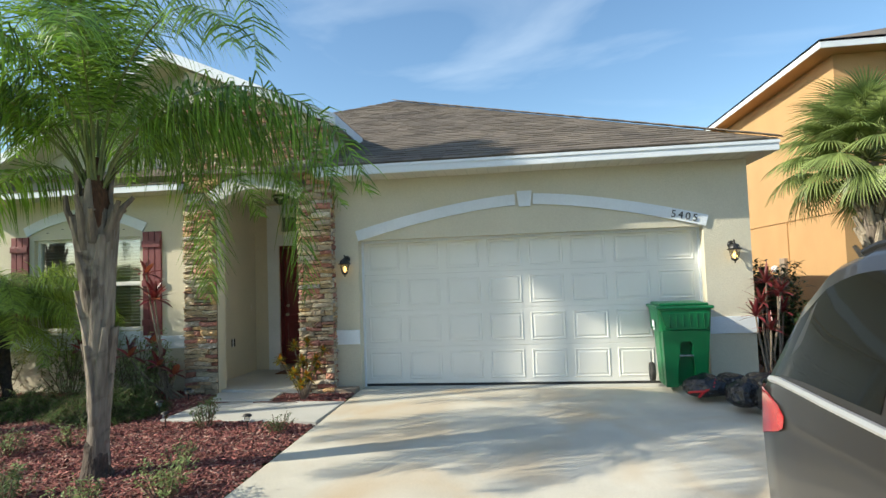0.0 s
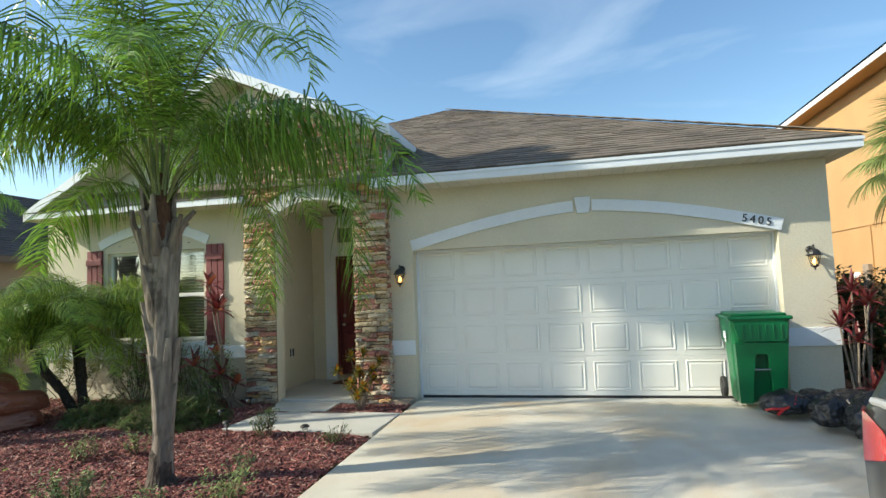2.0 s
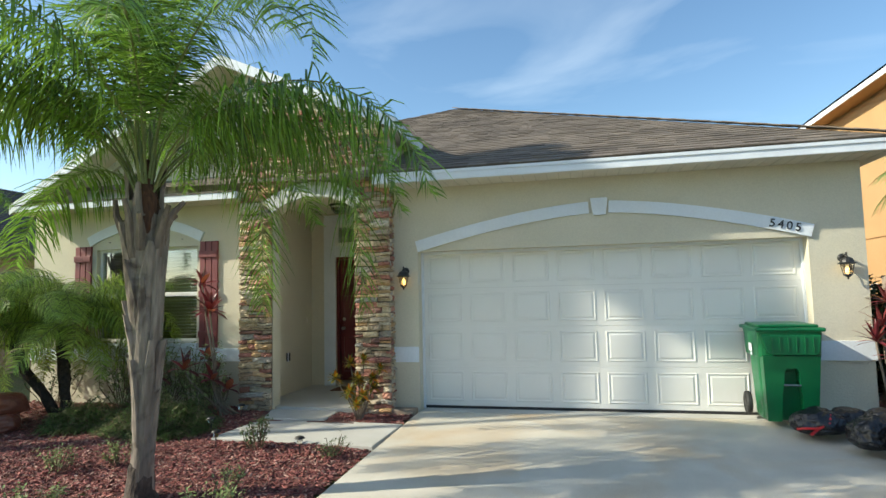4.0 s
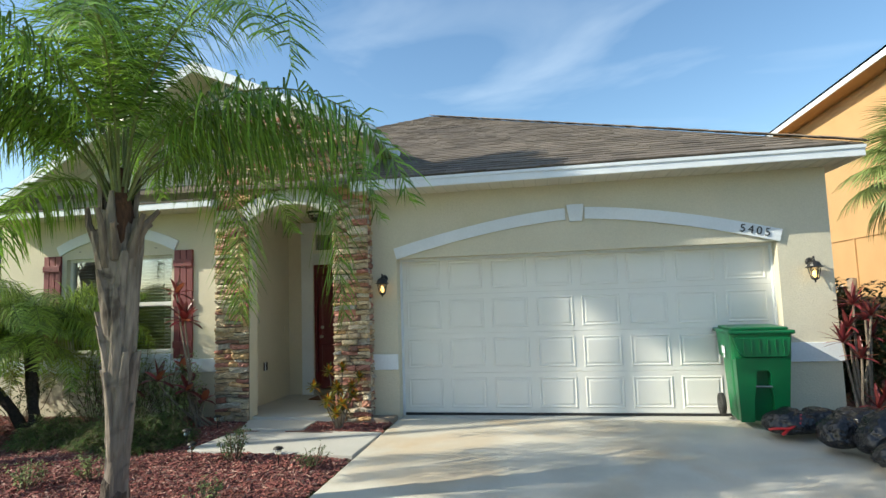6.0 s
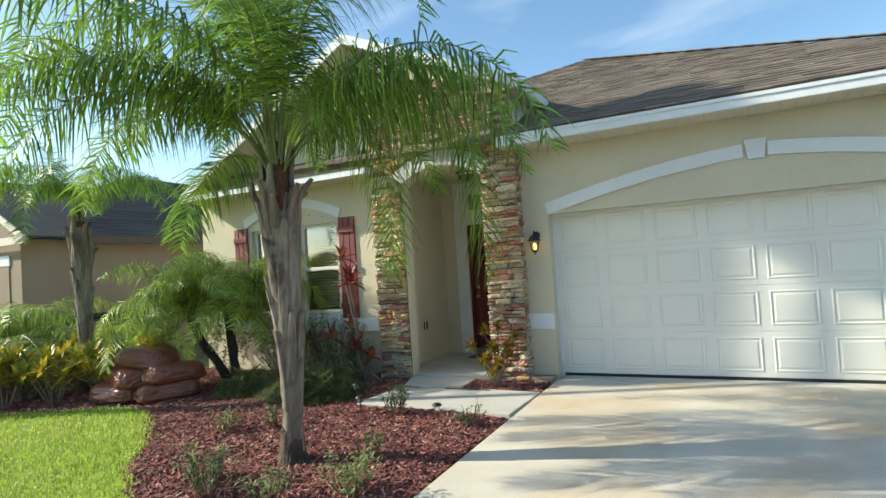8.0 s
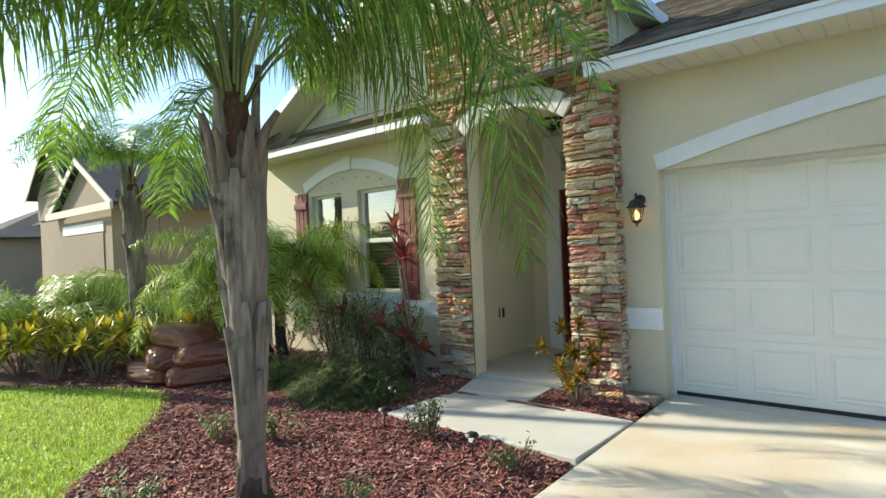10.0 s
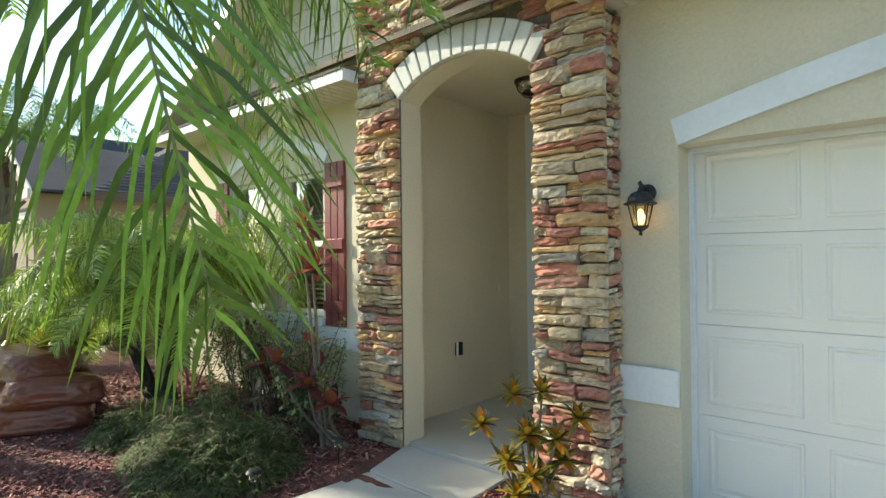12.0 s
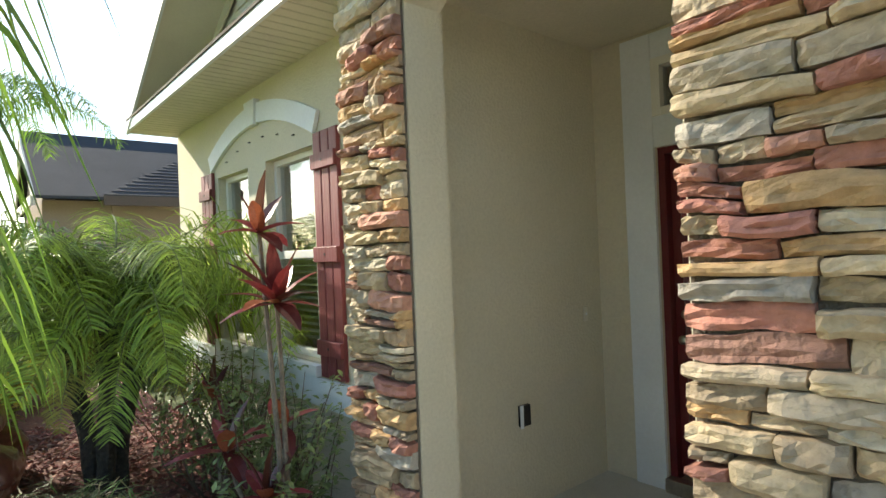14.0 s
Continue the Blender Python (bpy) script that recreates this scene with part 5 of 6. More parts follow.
# low feathery fern mounds
def fern_mound(x, y, rx, ry, h, n, seed, label):
    rg = random.Random(seed)
    t = thing("asparagus_fern", label, "fern", (x, y, gz(y)), group="fern mounds")
    vs, fs = [], []
    for k in range(n):
        a, rr = rg.uniform(0, 6.28), rg.random() ** 0.6
        top = h * (1 - rr * rr) * rg.uniform(0.6, 1.1) * (0.85 + 1.3 * noise.noise((math.cos(a) * rr * 3.2, math.sin(a) * rr * 3.2, seed))) + 0.03
        p = Vector((rx * rr * math.cos(a) * 0.85, ry * rr * math.sin(a) * 0.85, top * rg.uniform(0.3, 0.9)))
        d = Vector((math.cos(a) * (0.4 + rr), math.sin(a) * (0.4 + rr), rg.uniform(0.1, 1.0))).normalized()
        ln = rg.uniform(0.10, 0.20)
        strap(vs, fs, p, d, ln, 0.008, 0.9, 3)
        for j in range(9):
            u = 0.1 + 0.9 * j / 9
            q = p + d * ln * u + Vector((0, 0, -0.35 * ln * u * u))
            aa = rg.uniform(0, 6.28)
            strap(vs, fs, q, (math.cos(aa), math.sin(aa), rg.uniform(-0.4, 0.6)), rg.uniform(0.06, 0.13), 0.024, 0.4, 1)
    raw("fronds", vs, fs, M_FERN, t)
    bm = bmesh.new()
    lathe(bm, [(rx * 0.5, -0.04), (rx * 0.42, h * 0.2), (rx * 0.2, h * 0.34), (0.05, h * 0.38)], 14)
    for v in bm.verts:
        v.co.y *= ry / rx
        v.co += Vector(noise.noise_vector(v.co * 6)) * 0.06
    part("thatch", bm, M_TWIG, t, "brown dead thatch inside")


fern_mound(-5.15, 7.42, 0.82, 0.60, 0.52, 1200, 7, "low feathery green and brown fern mound in the bed")
fern_mound(-4.85, 7.25, 0.55, 0.45, 0.34, 800, 8, "low feathery green fern mound in the bed")
fern_mound(-6.2, 7.35, 0.5, 0.42, 0.30, 900, 9, "low bright green fern mound in the bed")


# fan palm at the side yard
def fan_leaf_mesh(seed, r=0.78, blades=60):
    rg = random.Random(seed)
    vs, fs = [], []
    for k in range(blades):
        a = radians(-150 + 300 * k / (blades - 1))
        l1 = r * rg.uniform(0.85, 1.05) * (0.75 + 0.25 * math.cos(a / 1.3))
        strap(vs, fs, (0.0, 0, 0), (math.cos(a), math.sin(a) * 0.95, 0.22 * math.cos(a)), l1, 0.026, 0.95, 4, fold=0.5)
    me = bpy.data.meshes.new("fan_leaf")
    me.from_pydata(vs, [], fs)
    me.materials.append(M_FAN)
    return me


fp = thing("sabal_palm", "sabal fan palm with a boot-covered trunk in the side yard", "palm tree", (5.98, 10.5, -0.05))
bm = bmesh.new()
tube(bm, [(0, 0, -0.05), (0.02, 0, 0.9), (0, 0, 2.2), (0.0, 0, 3.25)], [0.16, 0.15, 0.16, 0.14], 14)
part("trunk", bm, M_TRUNK, fp)
M_BOOTPALE = mat("pale_boot", (0.42, 0.36, 0.28), (0.30, 0.25, 0.19), 8, 0.9, bump=0.6, bump_scale=40, fine=0.25)
rg = random.Random(9)
for k in range(34):
    a = k * 2.4
    zb = 1.2 + 2.0 * k / 34
    d = Vector((math.cos(a), math.sin(a), 0))
    bm = bmesh.new()
    tube(bm, [d * 0.11 + Vector((0, 0, zb - 0.12)), d * 0.19 + Vector((0, 0, zb + 0.05)), d * 0.27 + Vector((0, 0, zb + 0.2))], [0.06, 0.045, 0.035], 6)
    part("boot", bm, M_BOOTPALE, fp, "pale cut leaf base")
FANS = [fan_leaf_mesh(k) for k in range(4)]
for k in range(46):
    a = k * 137.5
    e = 84 - 112 * (k / 45)
    ln = rg.uniform(0.70, 1.10)
    er, ar_ = radians(e), radians(a)
    d = Vector((math.cos(ar_) * math.cos(er), math.sin(ar_) * math.cos(er), math.sin(er)))
    bm = bmesh.new()
    p0 = Vector((0, 0, 3.32))
    tube(bm, [p0, p0 + d * ln * 0.5 + Vector((0, 0, 0.05)), p0 + d * ln], [0.02, 0.013, 0.010], 5)
    st = part("petiole", bm, M_RACHIS, fp)
    o = new("fan_leaf", FANS[k % 4])
    o.parent = st
    o.matrix_basis = Matrix.Translation(p0 + d * ln) @ Euler((rg.uniform(-0.3, 0.3), -er + 0.35, ar_)).to_matrix().to_4x4()

# ---- loose things ----
# wheeled bin
M_BIN = mat("bin_plastic", (0.004, 0.135, 0.045), (0.003, 0.115, 0.038), 3, 0.34, bump=0.12, bump_scale=150, fine=0.05)
M_BIN_DARK = mat("dark_bin_plastic", (0.005, 0.035, 0.02), (0.004, 0.03, 0.018), 3, 0.45, fine=0.05)


def wheeled_bin(x, y, z, rz, body_mat, label, group):
    t = thing("wheeled_bin", label, "bin", (x, y, z), rz, group)
    bm = bmesh.new()
    prof = ((0.02, 0.255, 0.19), (0.05, 0.265, 0.20), (0.55, 0.29, 0.215), (0.72, 0.295, 0.23), (0.735, 0.315, 0.345), (0.96, 0.325, 0.37), (1.02, 0.33, 0.38))
    rings = []
    for z0, hx, hy in prof:
        c = 0.07
        pts = []
        for sx, sy, a0 in ((1, 1, 0), (-1, 1, 90), (-1, -1, 180), (1, -1, 270)):
            for q in range(4):
                a = radians(a0 + 30 * q)
                pts.append((sx * (hx - c) + c * math.cos(a), sy * (hy - c) + c * math.sin(a), z0))
        rings.append([bm.verts.new(p) for p in pts])
    nn = len(rings[0])
    for a, b in zip(rings, rings[1:]):
        for k in range(nn):
            bm.faces.new((a[k], a[(k + 1) % nn], b[(k + 1) % nn], b[k]))
    bm.faces.new(rings[0][::-1])
    bm.faces.new(rings[-1])
    body = part("body", bm, body_mat, t, smooth=False)
    # recessed grab arch: a proud outline round a darker sunk field
    bm = bmesh.new()
    prism(bm, [(-0.25, 0.0), (-0.11, 0.0), (-0.10, 0.30), (-0.075, 0.42), (-0.075, 0.56), (-0.05, 0.60), (0.05, 0.60), (0.075, 0.56), (0.075, 0.42), (0.10, 0.30), (0.11, 0.0), (0.25, 0.0), (0.285, 0.74), (-0.285, 0.74)], 0.0, 0.15)
    bmesh.ops.transform(bm, matrix=pose(0.0, -0.285, 0.02, 7.0, 0, 0), verts=bm.verts)
    part("front_shell", bm, body_mat, body, "moulded front shell with an arched grip recess")
    bm = bmesh.new()
    tube(bm, [(-0.085, -0.338, 0.43), (0.085, -0.338, 0.43)], 0.012, 8)
    part("lift_bar", bm, M_BRASS, body, "grey metal lift bar")
    # ribbed front apron below the rim
    bm = bmesh.new()
    prism(bm, [(-0.30, 0.985), (0.30, 0.985), (0.275, 0.80), (0.24, 0.765), (-0.20, 0.765), (-0.245, 0.80)], -0.398, -0.352)
    bmesh.ops.bevel(bm, geom=list(bm.edges), offset=0.008, segments=1, affect="EDGES")
    ap = part("apron", bm, body_mat, body)
    for k in range(6):
        part("rib", boxes((-0.20 + 0.082 * k, -0.188 + 0.082 * k, -0.412, -0.396, 0.80, 0.965), bevel=0.004), body_mat, ap)
    bm = bmesh.new()
    box(bm, -0.35, 0.35, -0.40, 0.42, 1.02, 1.065, bevel=0.018)
    box(bm, -0.30, 0.30, -0.33, 0.34, 1.064, 1.098, bevel=0.015)
    part("lid", bm, body_mat, t)
    bm = bmesh.new()
    tube(bm, [(-0.24, 0.44, 1.0), (-0.24, 0.49, 1.03), (0.24, 0.49, 1.03), (0.24, 0.44, 1.0)], 0.016, 8)
    part("handle", bm, body_mat, t)
    for sx in (-1, 1):
        bm = bmesh.new()
        lathe(bm, [(0.07, -0.028), (0.125, -0.028), (0.132, -0.015), (0.132, 0.015), (0.125, 0.028), (0.07, 0.028)], 22)
        bmesh.ops.transform(bm, matrix=pose(sx * 0.33, 0.26, 0.132, 0, 90, 0), verts=bm.verts)
        wv = part("wheel", bm, M_SEAL, t)
        bm = bmesh.new()
        for k in range(6):
            box(bm, -0.006, 0.006, -0.10, 0.10, -0.031, 0.031, m=pose(sx * 0.33, 0.26, 0.132, 0, 90, 0) @ pose(0, 0, 0, 0, 0, 30 * k))
        part("spokes", bm, M_DARK, wv)
    bm = boxes((-0.3375, -0.334, -0.12, 0.02, 0.78, 0.87), (-0.3375, -0.334, -0.12, -0.05, 0.74, 0.77))
    part("label_sticker", bm, M_WHITE, body, "small white sticker with bars")
    return t


wheeled_bin(2.37, 8.50, 0.06, -3, M_BIN, "bright green plastic wheeled bin beside the garage door", "")
for k, (x, y) in enumerate(((-12.75, 8.7), (-12.75, 9.45), (-12.7, 10.2))):
    wheeled_bin(x, y, -0.06, 90, M_BIN_DARK, "dark green wheeled bin beside the beige house", "neighbour bins")

# rubbish bags
M_BAG = mat("black_bag_film", (0.012, 0.012, 0.014), (0.02, 0.02, 0.022), 6, 0.24, bump=0.5, bump_scale=25, fine=0.2)
M_TIE = mat("red_tie", (0.55, 0.02, 0.02), (0.45, 0.015, 0.015), 10, 0.4, fine=0.1)


def bag(x, y, z, sx, sy, sz, seed, tie=False, mt=None, name="rubbish_bag", label="black plastic rubbish bag slumped on the driveway", cat="rubbish bag", group="rubbish bags", rz=0.0, rough=1.0):
    t = thing(name, label, cat, (x, y, z), rz, group)
    bm = bmesh.new()
    bmesh.ops.create_icosphere(bm, subdivisions=5, radius=1.0)
    for v in bm.verts:
        n = v.co.normalized()
        d = 1 + 0.14 * rough * noise.noise(n * 1.7 + Vector((seed, 0, 0)))
        ridge = abs(noise.noise(n * 4.5 + Vector((0, seed, 0))))
        ridge2 = abs(noise.noise(n * 10 + Vector((0, 0, seed))))
        d += rough * (0.16 * (0.3 - ridge) + 0.06 * (0.3 - ridge2))
        if rough < 0.5:
            n = Vector([math.copysign(abs(q) ** p_, q) for q, p_ in zip(n, (0.55, 0.55, 0.8))])
        c = n * d
        zz = c.z
        if zz < 0:
            zz *= 0.55
        v.co = Vector((c.x * sx, c.y * sy, (zz + 0.50) * sz))
        if v.co.z < 0.004:
            v.co.z = 0.004
    part("sack", bm, mt or M_BAG, t, smooth=True)
    if tie:
        bm = bmesh.new()
        tube(bm, [(-sx * 0.9, -sy * 0.5, sz * 0.35), (-sx * 0.75, -sy * 0.85, sz * 0.5), (-sx * 0.3, -sy * 1.02, sz * 0.55), (sx * 0.1, -sy * 0.95, sz * 0.85), (sx * 0.3, -sy * 0.6, sz * 1.25), (-sx * 0.1, -sy * 0.8, sz * 0.7), (-sx * 0.6, -sy * 1.08, sz * 0.18)], 0.014, 6)
        part("drawstring", bm, M_TIE, t, "red drawstring")
    return t


bag(2.47, 7.86, 0.05, 0.26, 0.22, 0.17, 1, True)
bag(2.82, 8.02, 0.05, 0.22, 0.18, 0.16, 2)
bag(2.72, 7.34, 0.04, 0.20, 0.19, 0.20, 3)
bag(3.02, 7.04, 0.03, 0.28, 0.26, 0.26, 4)
bag(3.10, 7.78, 0.03, 0.26, 0.24, 0.20, 5)
bag(3.40, 7.42, 0.03, 0.28, 0.26, 0.28, 6, True)
bag(2.94, 6.62, 0.03, 0.26, 0.22, 0.16, 7)

# stacked mulch sacks
M_SACK = mat("printed_sack_film", (0.25, 0.08, 0.048), (0.17, 0.055, 0.038), 2.2, 0.3, bump=0.15, bump_scale=25, fine=0.15, stain=((0.62, 0.56, 0.50), 1.9, 0.60, 0.64))
SACKS = ((-7.86, 6.52, -0.05, 8, 0, 0), (-7.22, 6.78, -0.05, 64, 0, 0), (-7.80, 7.05, -0.05, -12, 0, 0),
         (-7.72, 6.60, 0.17, -20, 4, 3), (-7.18, 6.86, 0.17, 78, -3, 4), (-7.90, 6.98, 0.16, 30, 0, 0),
         (-7.52, 6.70, 0.39, 14, -4, 6), (-7.74, 6.95, 0.38, -6, 3, -3))
for x, y, z, r, tx, ty in SACKS:
    t = bag(x, y, z, 0.41, 0.27, 0.20, 30 + 3.1 * x + 7 * z, mt=M_SACK, name="mulch_sack", label="full red-brown mulch sack heaped on the bed", cat="sack", group="mulch sacks", rz=r, rough=0.48)
    t.matrix_basis = pose(x, y, z, tx, ty, r)


# solar path lights
def path_light(x, y, tilt=0):
    t = thing("path_light", "small black solar path light pushed into the mulch", "path light", (x, y, gz(y)), group="path lights")
    bm = bmesh.new()
    tube(bm, [(0, 0, -0.05), (0, 0, 0.16)], 0.009, 8)
    part("stake", bm, M_DARK, t)
    bm = bmesh.new()
    lathe(bm, [(0.036, 0.16), (0.038, 0.165), (0.045, 0.235), (0.044, 0.24)], 14)
    part("lens", bm, M_LAMPGLASS, t, "clear ribbed lens")
    bm = bmesh.new()
    lathe(bm, [(0.072, 0.238), (0.075, 0.243), (0.055, 0.268), (0.03, 0.278)], 18)
    part("cap", bm, M_DARK, t, "black cap with solar cell")
    t.scale = (0.72, 0.72, 0.68)


for x, y in ((-2.78, 6.60), (-3.84, 6.72), (-4.30, 7.29), (-4.36, 8.02)):
    path_light(x, y)

# ---- parked car ----
M_CAR = mat("grey_car_paint", (0.040, 0.038, 0.037), (0.036, 0.034, 0.034), 2, 0.32, metal=0.3, fine=0.02, coat=0.4)
M_CARGLASS = mat("tinted_glass", (0.006, 0.007, 0.007), (0.006, 0.007, 0.007), 2, 0.04, fine=0.0)
M_CHROME = mat("chrome", (0.78, 0.79, 0.80), (0.74, 0.74, 0.74), 3, 0.32, metal=0.7, fine=0.02)
M_TAIL = mat("tail_lens", (0.45, 0.012, 0.018), (0.36, 0.010, 0.014), 14, 0.08, fine=0.1, coat=0.8)
ST = ((3.63, 0.74, 0.96, 0.62, 0.98), (3.56, 0.84, 1.07, 0.68, 1.10), (3.46, 0.905, 1.13, 0.76, 1.34), (3.27, 0.93, 1.16, 0.755, 1.57), (3.05, 0.937, 1.16, 0.745, 1.72), (2.78, 0.94, 1.15, 0.735, 1.79),
      (2.2, 0.94, 1.13, 0.73, 1.82), (1.4, 0.94, 1.11, 0.73, 1.83), (0.6, 0.94, 1.09, 0.71, 1.80), (0.1, 0.94, 1.08, 0.66, 1.64), (-0.3, 0.94, 1.08, 0.64, 1.36), (-0.6, 0.93, 1.07, 0.62, 1.12),
      (-1.0, 0.90, 0.98, 0.60, 1.04), (-1.15, 0.80, 0.82, 0.55, 0.88))


def car_ring(hw, zb, hr, zr):
    h = [(0.0, zr), (hr * 0.75, zr - 0.008), (hr - 0.05, zr - 0.03), (hr, zr - 0.07 * min(1, (zr - zb) * 3 + 0.1)), (hw - 0.045, zb), (hw - 0.008, zb - 0.07), (hw, zb - 0.22), (hw - 0.015, 0.52), (hw - 0.02, 0.36), (hw - 0.09, 0.22), (0.0, 0.22)]
    return h


def car_y(v):
    return v - 1.2


def car_at(y):
    for (y1, *a), (y0, *b) in zip(ST, ST[1:]):
        if y0 <= y <= y1:
            t = (y - y0) / (y1 - y0)
            return [q + (p - q) * t for p, q in zip(a, b)]


def side_point(y, t, s, off=0.005):
    """A point on the cabin side between belt (t = 0) and roof edge (t = 1)."""
    hw, zb, hr, zr = car_at(y)
    h = car_ring(hw, zb, hr, zr)
    (xa, za), (xb, zb2) = h[4], h[3]
    return Vector((s * (xa + (xb - xa) * t + off), car_y(y), za + (zb2 - za) * t + off * 0.4))


def suv(at, rz, paint, label):
    car = thing("car", label, "car", at, rz, "parked cars")
    bm = bmesh.new()
    rings = []
    for y, hw, zb, hr, zr in ST:
        h = car_ring(hw, zb, hr, zr)
        loop = [(x, z) for x, z in h] + [(-x, z) for x, z in h[-2:0:-1]]
        rings.append([bm.verts.new((x, car_y(y), z)) for x, z in loop])
    for a, b in zip(rings, rings[1:]):
        for k in range(len(a)):
            bm.faces.new((a[k], a[(k + 1) % len(a)], b[(k + 1) % len(a)], b[k]))
    bm.faces.new(rings[0])
    bm.faces.new(rings[-1][::-1])
    body = part("body", bm, paint, car, smooth=True)
    for s in (-1, 1):
        for ya, yb, ra in ((3.36, 2.50, 0.12), (2.46, 1.46, 0.0), (1.40, 0.25, 0.0)):
            bm = bmesh.new()
            n = 8
            cols = []
            for k in range(n + 1):
                y = ya + (yb - ya) * k / n
                top = 0.90 - ra * max(0.0, 1 - k / 4) * 1.0
                cols.append([bm.verts.new(side_point(y, q, s)) for q in (0.05, top * 0.5, top)])
            for a, b in zip(cols, cols[1:]):
                for j in range(2):
                    bm.faces.new((a[j], b[j], b[j + 1], a[j + 1]))
            part("side_window", bm, M_CARGLASS, body, "dark tinted side window", smooth=True)
        bm = bmesh.new()
        tube(bm, [side_point(3.35 - 0.1 * k, -0.03, s, 0.016) for k in range(31)], 0.018, 6)
        part("chrome_strip", bm, M_CHROME, body, "chrome belt strip")
        bm = bmesh.new()
        tube(bm, [side_point(2.9 - 0.1 * k, 1.0, s, 0.0) + Vector((-s * 0.06, 0, 0.055)) for k in range(22)], 0.016, 6)
        part("roof_rail", bm, M_DARK, car, "black roof rail")
        # tail lamp wraps the rear corner
        bm = bmesh.new()
        cols = []
        for y, tz0, tz1 in ((3.14, 0.96, 1.01), (3.20, 0.93, 1.05), (3.42, 0.87, 1.10), (3.54, 0.83, 1.09), (3.60, 0.84, 1.04), (3.65, 0.85, 1.01)):
            hw = car_at(min(y, 3.62))[0]
            x = hw + 0.010 - (0.05 if y > 3.64 else 0)
            cols.append([bm.verts.new((s * (x - 0.008 * q), car_y(y), tz0 + (tz1 - tz0) * q)) for q in (0, 0.5, 1.0)])
        cols.append([bm.verts.new((s * 0.45, car_y(3.645), z)) for z in (0.88, 0.92, 0.96)])
        for a, b in zip(cols, cols[1:]):
            for j in range(2):
                bm.faces.new((a[j], b[j], b[j + 1], a[j + 1]))
        part("tail_lamp", bm, M_TAIL, car, "red tail lamp", smooth=True)
        for wy in (2.45, -0.35):
            bm = bmesh.new()
            lathe(bm, [(0.22, -0.11), (0.33, -0.11), (0.352, -0.08), (0.352, 0.08), (0.33, 0.11), (0.22, 0.11)], 30)
            bmesh.ops.transform(bm, matrix=pose(s * 0.85, car_y(wy), 0.35, 0, 90, 0), verts=bm.verts)
            w = part("wheel", bm, M_SEAL, car)
            bm = bmesh.new()
            lathe(bm, [(0.05, -0.112), (0.215, -0.09), (0.22, 0.09), (0.05, 0.112)], 24)
            bmesh.ops.transform(bm, matrix=pose(s * 0.85, car_y(wy), 0.35, 0, 90, 0), verts=bm.verts)
            part("rim", bm, M_CHROME, w)
    bm = bmesh.new()
    vs = [bm.verts.new((x * 0.88, car_y(y) + 0.03, z)) for x, y, z in ((-0.70, 3.45, 1.35), (0.70, 3.45, 1.35), (0.66, 3.07, 1.70), (-0.66, 3.07, 1.70))]
    bm.faces.new(vs)
    part("rear_window", bm, M_CARGLASS, body, "dark tinted rear window")
    bm = boxes((-0.80, 0.80, car_y(3.55), car_y(3.70), 0.34, 0.66), bevel=0.05)
    part("bumper", bm, paint, car)
    bm = boxes((-0.72, 0.72, car_y(3.6), car_y(3.71), 0.24, 0.36), bevel=0.03)
    part("lower_bumper", bm, M_SEAL, car, "black lower bumper")
    return car


suv((2.38, 1.42, gz(2)), 0, M_CAR, "dark grey metallic sport utility car parked on the driveway")
M_CARWHITE = mat("white_car_paint", (0.75, 0.76, 0.77), (0.72, 0.73, 0.74), 2, 0.3, fine=0.02, coat=0.4)
white_car = suv((-18.6, 5.75, -0.05), 200, M_CARWHITE, "white car parked before the neighbouring house")
white_car.scale = (0.80, 0.86, 0.78)

# ---- unseen trees: two added to shade the garage door, the rest across the street ----
M_BARK = mat("pine_bark", (0.16, 0.10, 0.07), (0.10, 0.065, 0.05), 6, 0.95, bump=0.8, bump_scale=30, fine=0.3, stretch=(1, 1, 0.3))


def pine(x, y, height, base, r_lo, r_hi, clumps, seed, label, group, knee=0.05, leaves=60, reach=0.30, wide=0.035, spread=6):
    rg = random.Random(seed)
    t = thing("pine_tree", label, "tree", (x, y, gz(y) - 0.1), group=group)
    bm = bmesh.new()
    tube(bm, [(0, 0, 0), (0.05, 0.03, height * 0.4), (0.0, 0.06, height * 0.75), (0.03, 0.0, height)], [0.20, 0.16, 0.10, 0.03], 12)
    part("trunk", bm, M_BARK, t)
    bm = bmesh.new()
    vs, fs = [], []
    for k in range(clumps):
        u = rg.random()
        z = base + (height - base) * u
        rm = r_lo + (r_hi - r_lo) * max(0.0, min(1.0, (u - knee) * spread)) if u < 0.75 else r_hi * (1.2 - u) / 0.45
        a, rr = rg.uniform(0, 6.28), rm * rg.random() ** 0.5
        c = Vector((rr * math.cos(a), rr * math.sin(a), z))
        tube(bm, [(0, 0, z - rr * 0.5), (c.x * 0.5, c.y * 0.5, z - rr * 0.15), tuple(c)], [0.03, 0.02, 0.008], 5)
        for j in range(leaves):
            d = Vector((rg.gauss(0, 1), rg.gauss(0, 1), rg.gauss(0, 1))).normalized()
            p = c + d * rg.uniform(0.0, reach)
            strap(vs, fs, p, d + Vector((0, 0, 0.3)), rg.uniform(0.12, 0.24), wide, 0.4, 1)
    part("limbs", bm, M_BARK, t)
    raw("foliage", vs, fs, M_LEAF_DARK, t)
    return t


